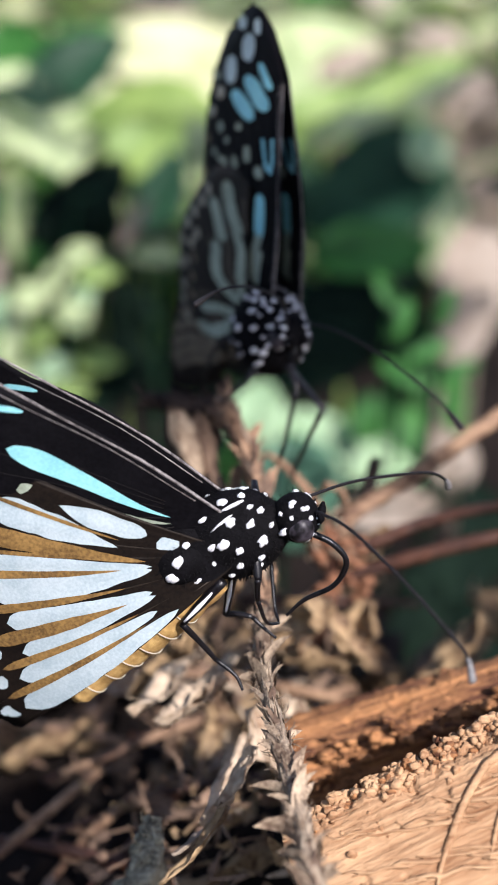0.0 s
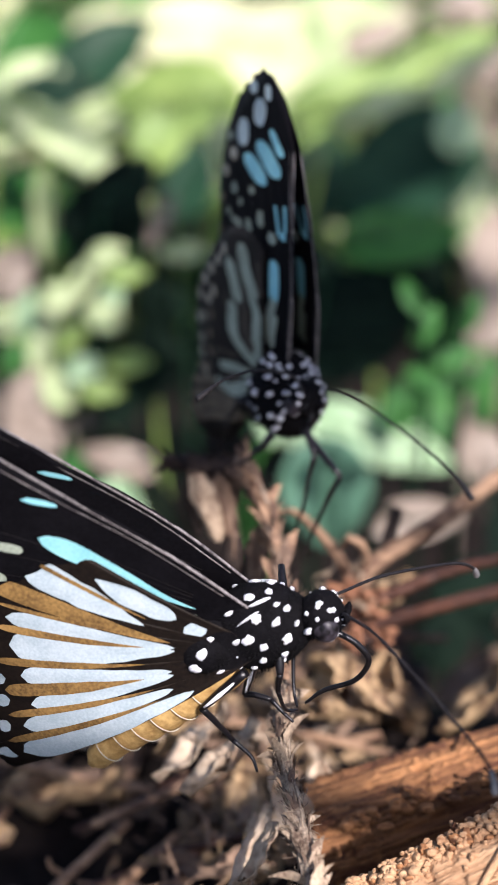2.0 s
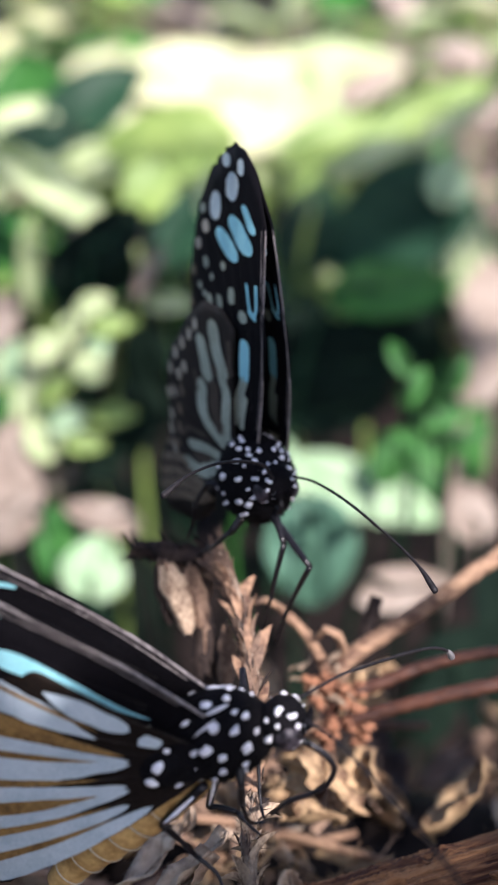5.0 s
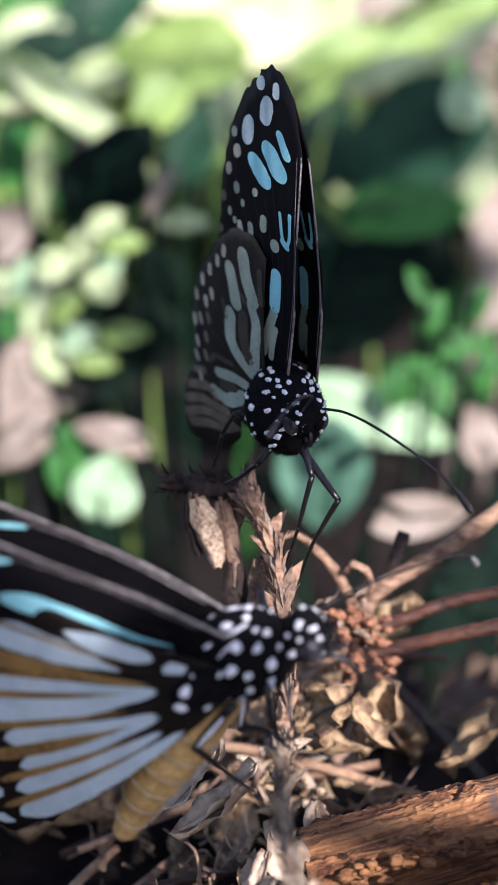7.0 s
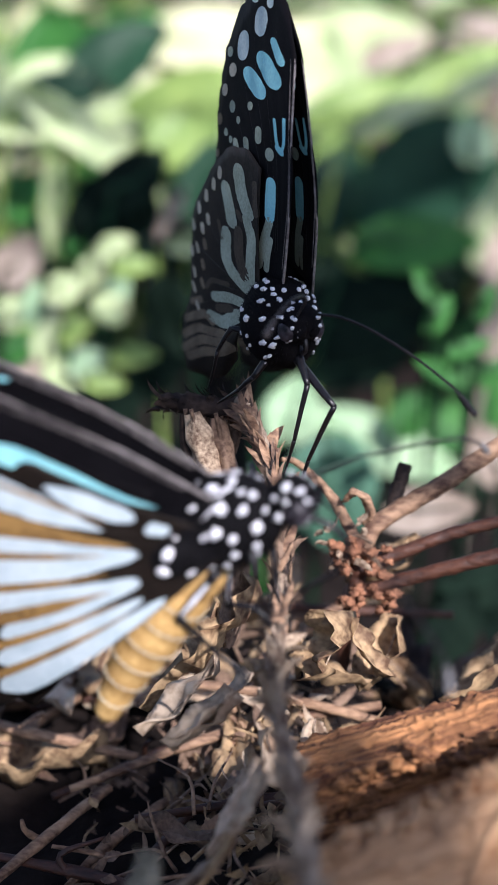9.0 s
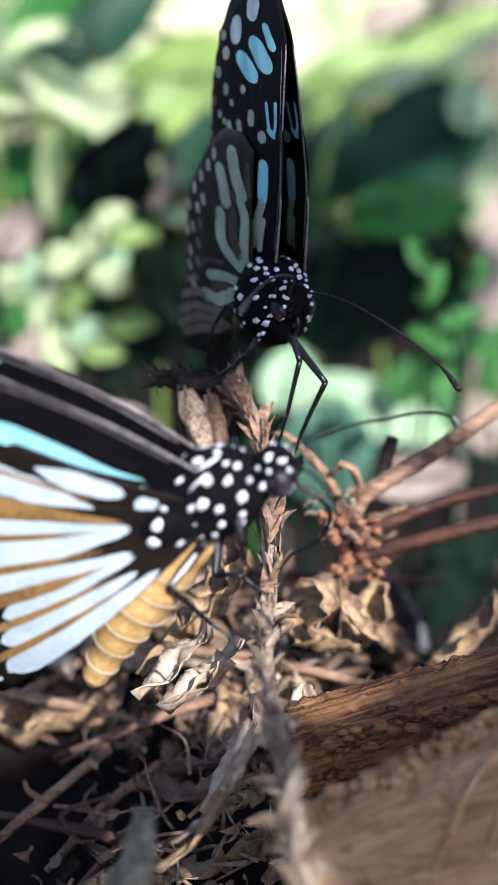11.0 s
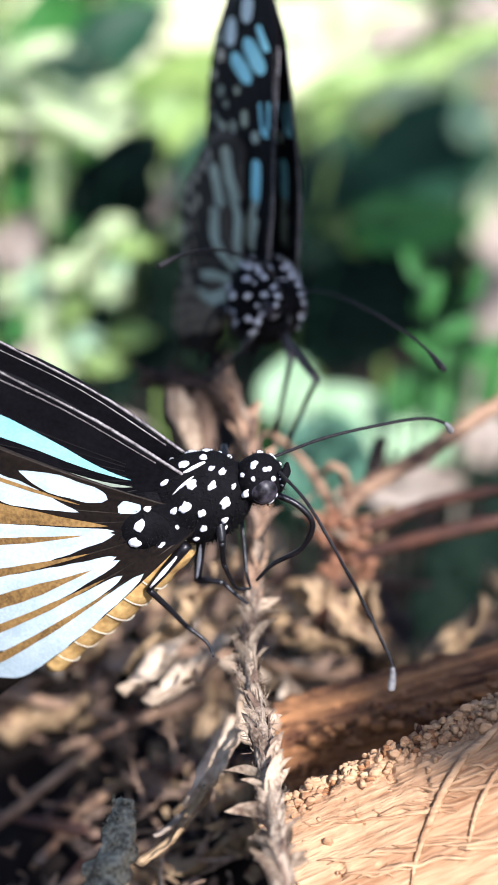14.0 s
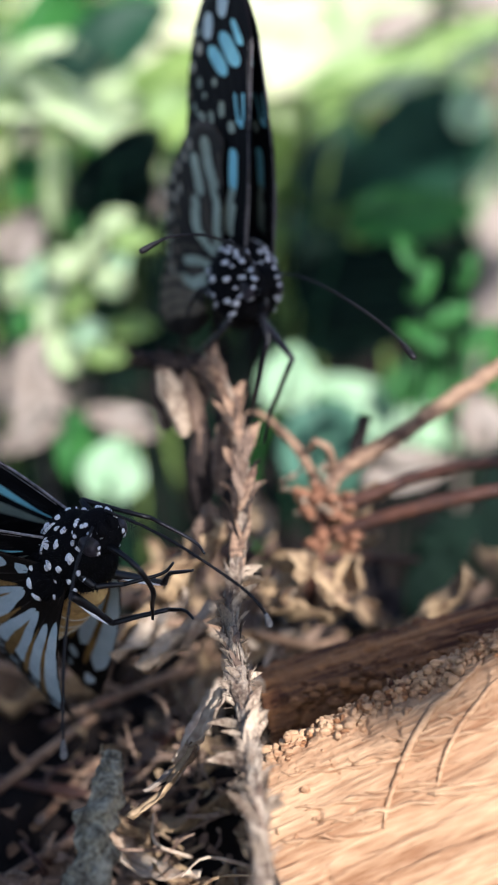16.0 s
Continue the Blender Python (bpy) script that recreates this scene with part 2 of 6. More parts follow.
# ---- butterflies ----
FORE = [(0, 27), (4, 31), (7, 34), (12, 36.7), (16, 37.8), (27, 37.3), (36, 35.6), (46, 32.3), (55, 28.4), (62, 26.8), (72, 22), (84, 8)]
DUSK = [(0, 14), (17, 17.3), (30, 19.5), (49, 21.4), (65, 23.6), (76, 22.6), (90, 22.2), (98, 25.4), (107, 26.4), (112, 25.6), (120, 20), (129, 15.5), (136, 10)]
HIND = [(0, 18.5), (10, 21.5), (20, 23.5), (35, 24.6), (50, 24.6), (65, 24.4), (80, 25.4), (88, 26.2), (94, 25.4)]


class Wing:
    """A wing in its own plane: x forward, z outward, y its thickness. side is -1 for the right."""

    def __init__(self, table, sweep, side, camber, size=1.0, spread=1.0, bow=0.0):
        self.spread, self.bow = spread, bow
        table = [(a, r * size) for a, r in table]
        self.table, self.sweep, self.side, self.camber = table, sweep, side, camber
        self.top = table[-1][0]

    def spot(self, th, s, lift=0.0):
        r = curve_at(self.table, th) * s
        r *= 1 + 0.004 * math.sin(th * 1.7) * s
        a = radians(self.sweep + th * self.spread - self.bow * math.sin(math.pi * min(1, s / 0.72)) * (1 - th / self.top))
        x, z = r * math.cos(a), r * math.sin(a)
        y = self.side * (self.camber * math.sin(math.pi * min(s, 1)) * (0.4 + th / self.top) + 0.04 * math.sin(th * 0.9) * s)
        return Vector((x, y + lift, z))

    def membrane(self, start=0.0):
        bm = bmesh.new()
        n, k = 56, 14
        sheets = []
        for lift in (-0.05, 0.05):
            root = bm.verts.new(self.spot(start, 0.0, lift))
            grid = [[bm.verts.new(self.spot(start + (self.top - start) * i / n, (j + 1) / k * (1 + (0.006 * math.sin(i * 2.1) if j == k - 1 else 0)), lift)) for j in range(k)] for i in range(n + 1)]
            for a, b in zip(grid, grid[1:]):
                bm.faces.new((root, a[0], b[0]))
                for j in range(k - 1):
                    bm.faces.new((a[j], a[j + 1], b[j + 1], b[j]))
            sheets.append([root] + grid[0] + [g[-1] for g in grid[1:-1]] + grid[-1][::-1])
        a, b = sheets
        for i in range(len(a)):
            j = (i + 1) % len(a)
            bm.faces.new((a[i], a[j], b[j], b[i]))
        return bm

    def patch(self, th, s0, s1, w, inner=0.35, outer=0.9, lean=0.0, bend=0.0, proud=0.12):
        """A plate of scales on both faces, from s0 to s1 of the wing's reach, w degrees to either side."""
        bm = bmesh.new()
        n = 24 if abs(s1 - s0) > 0.15 else 9
        for lift in (-proud, proud):
            rows = []
            for i in range(n + 1):
                t = i / n
                s = s0 + (s1 - s0) * t
                body = inner + (1 - inner) * min(1, t * 2.6)
                cap = math.sqrt(max(0.0, 1 - (max(0, t - outer) / (1 - outer + 1e-6)) ** 2)) if t > outer else 1
                tip = math.sqrt(max(0.0, 1 - (max(0, 0.12 - t) / 0.12) ** 2))
                half = max(0.02, w * body * cap * tip)
                half *= 1 + 0.12 * noise.noise(Vector((th, s * 20, lift)))
                c = th + lean * (t - 0.5) + bend * (1 - t) ** 3
                rows.append([bm.verts.new(self.spot(c + half * q, s, lift)) for q in (-1, -0.7, -0.35, 0, 0.35, 0.7, 1)])
            for a, b in zip(rows, rows[1:]):
                for j in range(6):
                    bm.faces.new((a[j], a[j + 1], b[j + 1], b[j]))
        return bm

    def on_sheet(self, x, z, lift):
        """The point of the sheet over x, z of the wing's plane."""
        a, r = math.degrees(math.atan2(z, x)) % 360 - self.sweep, math.hypot(x, z)
        th = a
        for _ in range(6):
            s = r / max(1.0, curve_at(self.table, min(max(th, 0), self.top)))
            b = self.bow * math.sin(math.pi * min(1, s / 0.72))
            th = (a + b) / (self.spread + b / self.top)
        flat = self.spot(min(max(th, 0), self.top), min(s, 1.0), lift)
        return Vector((x, flat.y, z))

    def stroke(self, points, half, head=0.5, tail=0.5, proud=0.13, squash=0.42):
        """A plate of scales along a line of (turn, reach) points on both faces; marks are drawn out fore and aft by 1 / squash."""
        q = []
        for a, r in points:
            a = radians(self.sweep + a)
            q.append(Vector((r * math.cos(a) * squash, r * math.sin(a), 0)))
        if len(q) == 1:
            q = [q[0] + Vector((0, -0.01, 0)), q[0] + Vector((0, 0.01, 0))]
        line = smooth_line(q, 8)
        first, last = (line[0] - line[1]).normalized(), (line[-1] - line[-2]).normalized()
        n = 4
        ends = lambda c, d, k: [c + d * half * k * math.sin(math.pi / 2 * i / n) for i in range(1, n + 1)]
        line = ends(line[0], first, 2 * head)[::-1] + line + ends(line[-1], last, 2 * tail)
        m = len(line)
        bm = bmesh.new()
        for lift in (-proud, proud):
            rows = []
            for i, c in enumerate(line):
                d = (line[min(i + 1, m - 1)] - line[max(i - 1, 0)]).normalized()
                side = Vector((-d.y, d.x, 0))
                w = half * (1 + 0.10 * noise.noise(Vector((c.x * 2, c.y * 2, half * 9))))
                e = min(i, m - 1 - i, n) / n
                w *= max(0.03, math.sin(math.pi / 2 * e))
                rows.append([bm.verts.new(self.on_sheet((c.x + side.x * w * k) / squash, c.y + side.y * w * k, lift)) for k in (-1, -0.5, 0, 0.5, 1)])
            for a, b in zip(rows, rows[1:]):
                for j in range(4):
                    bm.faces.new((a[j], a[j + 1], b[j + 1], b[j]))
        return bm

    def vein(self, th0, th1, s0, s1, r):
        bm = bmesh.new()
        pts = [self.spot(th0 + (th1 - th0) * t, s0 + (s1 - s0) * t) for t in (0, 0.33, 0.66, 1)]
        return tube(bm, pts, [r, r * 0.6], sides=6, steps=4)


# marks of the resting butterfly: part, scales, half width, then (turn, reach) along each
REST_FORE = [
    ("pale_spot", M_MILK, 0.55, (19.9, 36.4)), ("pale_spot", M_MILK, 0.82, (17.4, 33.2), (18.0, 32.3)), ("pale_spot", M_MILK, 0.78, (27.2, 32.7), (28.4, 31.7)),
    ("pale_spot", M_MILK, 0.38, (13.0, 34.9), (13.1, 34.1)), ("pale_spot", M_CREAM, 0.55, (35.2, 31.3)), ("pale_spot", M_CREAM, 0.5, (41.8, 31.0)),
    ("pale_spot", M_TAN, 0.48, (48.6, 29.4)), ("pale_spot", M_DIM, 0.34, (46.6, 26.1)), ("pale_spot", M_DIM, 0.5, (39.0, 27.2)), ("pale_spot", M_DIM, 0.42, (35.2, 34.0)),
    ("pale_spot", M_DIM, 0.5, (15.4, 16.7)), ("pale_spot", M_DIM, 0.4, (23.3, 20.2), (24.1, 19.4)), ("pale_spot", M_DIM, 0.38, (34.0, 20.7), (34.4, 20.1)), ("pale_spot", M_DIM, 0.38, (41.6, 22.5), (42.0, 21.7)),
    ("pale_spot", M_DIM, 0.34, (27.3, 24.1)), ("pale_spot", M_DIM, 0.3, (36.6, 24.4)), ("pale_spot", M_DIM, 0.4, (51.7, 22.5)), ("pale_spot", M_TAN, 0.36, (56.0, 27.0)), ("pale_spot", M_DIM, 0.3, (44.5, 24.0)),
    ("blue_streak", M_BLUE, 0.98, (24.6, 27.1), (21.9, 25.5)), ("blue_streak", M_BLUE, 0.98, (16.2, 27.5), (12.4, 25.5)), ("blue_streak", M_BLUE, 0.45, (11.0, 29.2), (7.6, 27.0)),
    ("blue_streak", M_BLUE, 0.17, (10.4, 20.4), (8.6, 17.8), (5.4, 16.7), (2.6, 17.6), (3.4, 20.2)), ("blue_streak", M_BLUE, 0.34, (7.0, 17.0), (5.4, 16.7)),
    ("blue_streak", M_BLUE, 0.6, (16.0, 13.1), (18.0, 11.6), (21.7, 9.8)), ("grey_streak", M_DIM, 0.42, (24.0, 9.0), (40.1, 7.5), (62.0, 6.4)), ("grey_streak", M_DIM, 0.28, (26.9, 6.9), (40.0, 5.7), (54.1, 4.6)),
]
REST_HIND = [
    ("dull_streak", M_DIM, 0.72, (71.6, 3.8), (67.3, 7.8), (62.0, 10.4), (50.5, 12.2)), ("dull_streak", M_DIM, 0.55, (53.9, 3.2), (26.0, 5.0), (14.1, 7.4), (18.2, 9.8)),
    ("brown_streak", M_UMBER, 0.6, (56.0, 5.0), (46.0, 7.5), (35.0, 9.6)), ("brown_streak", M_UMBER, 0.3, (27.0, 10.8), (29.0, 11.8)),
    ("dull_streak", M_DIM, 0.75, (37.1, 16.8), (37.6, 14.1), (39.0, 12.4)), ("dull_streak", M_DIM, 0.8, (22.1, 16.4), (20.9, 13.3), (16.4, 10.9)), ("dull_streak", M_UMBER, 0.3, (5.5, 13.6), (3.6, 10.0)),
    ("dull_streak", M_UMBER, 0.3, (52.0, 15.2), (55.0, 13.2)), ("dull_streak", M_DIM, 0.6, (97.0, 5.0), (91.0, 8.2), (90.5, 12.4)), ("dull_streak", M_DIM, 0.72, (113.0, 6.0), (109.0, 10.0), (101.5, 13.6)), ("brown_streak", M_UMBER, 0.5, (100.0, 8.4), (98.0, 11.2)),
    ("brown_streak", M_UMBER, 0.3, (80.0, 9.0), (82.0, 14.0), (86.0, 16.0)),
    ("tan_band", M_TAN, 0.5, (97.6, 26.0), (98.0, 20.0), (98.8, 16.6), (103.0, 14.4)), ("tan_band", M_TAN, 0.5, (102.0, 27.4), (103.0, 20.0), (108.0, 15.0), (116.0, 10.9)),
    ("tan_band", M_TAN, 0.52, (105.9, 27.8), (108.7, 18.6), (116.0, 13.6), (124.5, 10.6)), ("tan_band", M_TAN, 0.5, (109.4, 26.0), (114.7, 17.8), (123.0, 13.2), (131.0, 9.6)), ("tan_band", M_TAN, 0.4, (92.5, 23.0), (92.0, 18.6)),
] + [("pale_spot", M_CREAM if r > 18.5 else M_TAN, 0.38, (a - 0.5, r + 0.2), (a + 0.5, r - 0.2)) for a, r in ((67.7, 24.6), (73.2, 21.5), (82.3, 22.3), (87.6, 22.4), (85.2, 18.0), (58.6, 18.9), (53.6, 21.9), (77.4, 18.3), (39.2, 20.2), (94.4, 19.9), (64.5, 20.2), (76.0, 24.2), (46.0, 20.6), (60.5, 23.4), (68.8, 18.4))]


def fore_wing(parent, name, side, sweep, hinge, size):
    w = Wing(FORE, sweep, side, 0.9, size, 1.0, 5.0 if size > 1 else 9.0)
    ob = part(name, w.membrane(), M_DARKWING, parent, "black wing with pale blue streaks and spots")
    ob.location = Vector(hinge) * MM
    part("leading_edge", w.vein(0.2, 0.3, 0.0, 0.99, 0.17), M_COSTA, ob, "grey scaled leading edge")
    part("leading_edge", w.vein(4.5, 2.2, 0.1, 0.92, 0.1), M_COSTA, ob, "grey scaled leading edge")
    for th in (9, 14, 21, 29, 38, 47, 56, 66):
        part("vein", w.vein(th * 0.6 + 14, th, 0.14, 0.98, 0.09), M_FINEVEIN, ob)
    if size <= 1:
        for name, mat, half, *line in REST_FORE:
            part(name, w.stroke(line, half, 0.75, 0.75), mat, ob)
        return ob
    for th, a, b, h, lean, bend in ((19.4, 0.13, 0.49, 3.5, -4, 14), (21.8, 0.625, 0.765, 3.0, -1, 0), (12.8, 0.65, 0.80, 2.6, -1, 0), (8.4, 0.74, 0.86, 0.9, 0, 0), (6.2, 0.565, 0.625, 1.5, 0, 0)):
        part("blue_streak", w.patch(th, a, b, h, 0.35, 0.72, lean, bend), M_BLUE, ob)
    for th, a, b, h, lean, bend in ((33, 0.14, 0.46, 3.2, -8, 6),):
        part("grey_streak", w.patch(th, a, b, h, lean=lean, bend=bend), M_DIM, ob, "dull grey-green streak")
    white = [(19.2, 0.925, 0.975, 1.5), (17.2, 0.835, 0.915, 2.4), (27, 0.83, 0.91, 2.2), (33, 0.85, 0.895, 1.6), (40, 0.905, 0.94, 1.4), (36.8, 0.765, 0.80, 1.3), (46, 0.91, 0.945, 1.4)]
    for th, a, b, h in white:
        part("pale_spot", w.patch(th, a, b, h, 0.8, 0.5), M_WHITE, ob)
    dim = [(48.8, 0.72, 0.77, 1.3), (55.7, 0.86, 0.91, 1.5), (40, 0.64, 0.70, 1.2), (31.4, 0.55, 0.61, 1.3), (22.6, 0.51, 0.58, 1.3), (53, 0.94, 0.965, 1.1), (60, 0.93, 0.965, 1.2), (43, 0.82, 0.85, 1.0), (29, 0.70, 0.73, 0.9), (52, 0.80, 0.83, 1.0)]
    for th, a, b, h in dim:
        part("pale_spot", w.patch(th, a, b, h, 0.8, 0.5), M_DIM, ob)
    return ob


# turn, inner and outer reach in millimetres, half width, width at the inner end, lean, bend
STREAKS = [(27, 6.4, 8.6, 6.0, 0.9, 0, 0), (28.3, 12.0, 25, 5.0, 0.15, -4, 4), (44.8, 9.0, 26, 3.2, 0.65, 0, 3), (53.8, 9.0, 26, 5.9, 0.5, 1, -3), (65.7, 9.6, 25.5, 3.8, 0.75, -2, 1), (73.4, 9.6, 25.5, 3.6, 0.75, 3, -1), (81.8, 10.2, 28, 3.3, 0.8, 0, 0), (89.9, 8.4, 30.3, 3.9, 0.8, 0, 0)]
GOLD = [(36.8, 9.5, 28, 3.2, 0.35, -3, 5), (69.6, 12.5, 28, 2.3, 0.15, 0, 0), (59.9, 12, 28, 1.5, 0.3, 0, 0), (77.6, 12, 29, 1.2, 0.4, 0, 0), (85.4, 12, 31, 1.2, 0.4, 0, 0), (48.4, 12, 27, 1.3, 0.3, 0, 0), (40.9, 11, 27, 0.7, 0.4, 0, 0), (25.0, 12, 25, 0.8, 0.4, -3, 3)]


def hind_wing(parent, name, side, sweep, hinge, size, spread, membrane, scales, table=HIND):
    w = Wing(table, sweep, side, 1.8 if table is HIND else 0.9, size, spread)
    ob = part(name, w.membrane(13.5 if table is HIND else 0.0), membrane, parent, "brown hind wing with bluish white streaks" if table is HIND else "dusky hind wing with grey-green streaks and tan bands")
    ob.location = Vector(hinge) * MM

    def strip(label, rows, mat):
        for th, a, b, h, inner, lean, bend in rows:
            r = curve_at(w.table, th)
            part(label, w.patch(th, a / r, b / r, h, inner, 0.8, lean, bend, 0.17 if mat is M_GOLD else 0.12), mat, ob)

    if table is HIND:
        part("wing_base", w.patch(46, 0.01, 0.2, 44, 0.95, 0.3), M_FUR, ob, "black scaled wing root")
        strip("white_streak", STREAKS, scales)
        r = curve_at(w.table, 22)
        part("white_streak", w.patch(21.3, 18.5 / r, 9.6 / r, 5.2, 0.12, 0.8, 3), scales, ob)
        strip("golden_band", GOLD, M_GOLD)
        for th in (14.5, 33.5, 41.2, 60.4, 78.2, 85.8):
            part("vein", w.vein(th, th, 0.12, 0.99, 0.12), M_VEIN, ob)
        for k, (th, b) in enumerate(((22, 0.88), (31, 0.88), (45, 0.87), (53, 0.87), (66, 0.85), (73, 0.85), (81, 0.88), (89, 0.92))):
            part("pale_spot", w.patch(th, b, b + 0.045, 1.9, 0.8, 0.5), scales, ob)
        for k in range(13):
            part("pale_spot", w.patch(8 + 6.7 * k, 0.95, 0.975, 0.9, 0.8, 0.5), scales, ob)
    else:
        for label, mat, half, *line in REST_HIND:
            part(label, w.stroke(line, half, 0.7, 0.7), mat, ob)
        for th in (20, 33, 44, 58, 72, 85, 96, 109, 118):
            part("vein", w.vein(th * 0.7 + 22, th, 0.12, 0.99, 0.1), M_FINEVEIN, ob)
    return ob


def scale_spot(parent, centre, radii, x, z, side, r, long=1.0):
    """A small raised tuft of white scales on an ellipsoid's flank."""
    q = Vector((x / radii[0], 0, z / radii[2]))
    if q.length > 0.97:
        q *= 0.97 / q.length
    q.y = side * math.sqrt(1 - q.length_squared)
    return scale_tuft(parent, centre, radii, q, r, long)


def scale_tuft(parent, centre, radii, q, r, long=1.0):
    """A tuft in the direction q from the middle of an ellipsoid."""
    c = Vector(centre)
    x, z, side = q.x * radii[0], q.z * radii[2], q.y
    p = Vector((q.x * radii[0], q.y * radii[1], q.z * radii[2]))
    normal = Vector((q.x / radii[0], q.y / radii[1], q.z / radii[2])).normalized()
    u = (Vector((1, 0, 0.5)) - normal * normal.dot(Vector((1, 0, 0.5)))).normalized()
    v = normal.cross(u)
    bm = bmesh.new()
    rings = []
    for k, (s, h) in enumerate(((1.1, -0.25), (1.0, 0.12), (0.55, 0.24))):
        ring = []
        for j in range(12):
            a = 2 * math.pi * j / 12
            wob = 1 + 0.55 * noise.noise(Vector((j * 1.3, x * 3, z * 3 + side)))
            ring.append(bm.verts.new(c + p + (u * math.cos(a) * long + v * math.sin(a)) * r * s * wob + normal * h - normal * (r * s) ** 2 * 0.08))
        rings.append(ring)
    for a, b in zip(rings, rings[1:]):
        for j in range(12):
            bm.faces.new((a[j], a[(j + 1) % 12], b[(j + 1) % 12], b[j]))
    bm.faces.new(rings[-1])
    return part("white_spot", bm, M_SPOT, parent)


def fur(parent, centre, radii, count, length, seed):
    rng = random.Random(seed)
    bm = bmesh.new()
    c = Vector(centre)
    for _ in range(count):
        d = Vector((rng.gauss(0, 1), rng.gauss(0, 1), rng.gauss(0, 1))).normalized()
        p = c + Vector((d.x * radii[0], d.y * radii[1], d.z * radii[2])) * 0.98
        tip = p + (d + Vector((rng.uniform(-0.9, 0.2), rng.uniform(-0.4, 0.4), rng.uniform(-0.3, 0.5)))).normalized() * length * rng.uniform(0.5, 1.2)
        s = d.orthogonal().normalized() * 0.045
        t = d.cross(s).normalized() * 0.045
        a, b, e, f = bm.verts.new(p + s), bm.verts.new(p - s * 0.5 + t), bm.verts.new(p - s * 0.5 - t), bm.verts.new(tip)
        bm.faces.new((a, b, f)), bm.faces.new((b, e, f)), bm.faces.new((e, a, f))
    return tagged(part("fur", bm, M_HAIR, parent, "fine dark hair"), kind="stuff")


HEAD = (2.3, 2.6, 2.5)
FLANK = [(2.9, 1.4, 0.55), (3.2, -0.6, 0.5), (-0.2, 0.6, 0.6), (-2.0, -1.3, 0.75), (0.9, -0.6, 0.42), (0.6, -2.0, 0.4), (-0.9, -2.8, 0.42),
         (-1.8, 0.9, 0.5), (-4.6, -0.5, 0.6), (-3.9, -2.2, 0.55), (-2.6, -2.9, 0.5), (-3.6, 0.6, 0.42), (2.6, -2.3, 0.4), (3.0, 2.9, 0.42),
         (0.4, 3.9, 0.45), (1.3, 2.6, 0.5), (4.4, 0.6, 0.38), (-1.6, 3.3, 0.45), (1.8, -3.2, 0.4), (4.2, 2.1, 0.35)]
BROW = [(0.3, 1.9, 0.32), (1.3, 1.3, 0.34), (0.1, 1.0, 0.3), (1.7, 0.2, 0.34), (-1.2, -0.2, 0.42), (1.2, -1.4, 0.36), (-0.9, 1.5, 0.3), (2.0, -0.8, 0.26)]


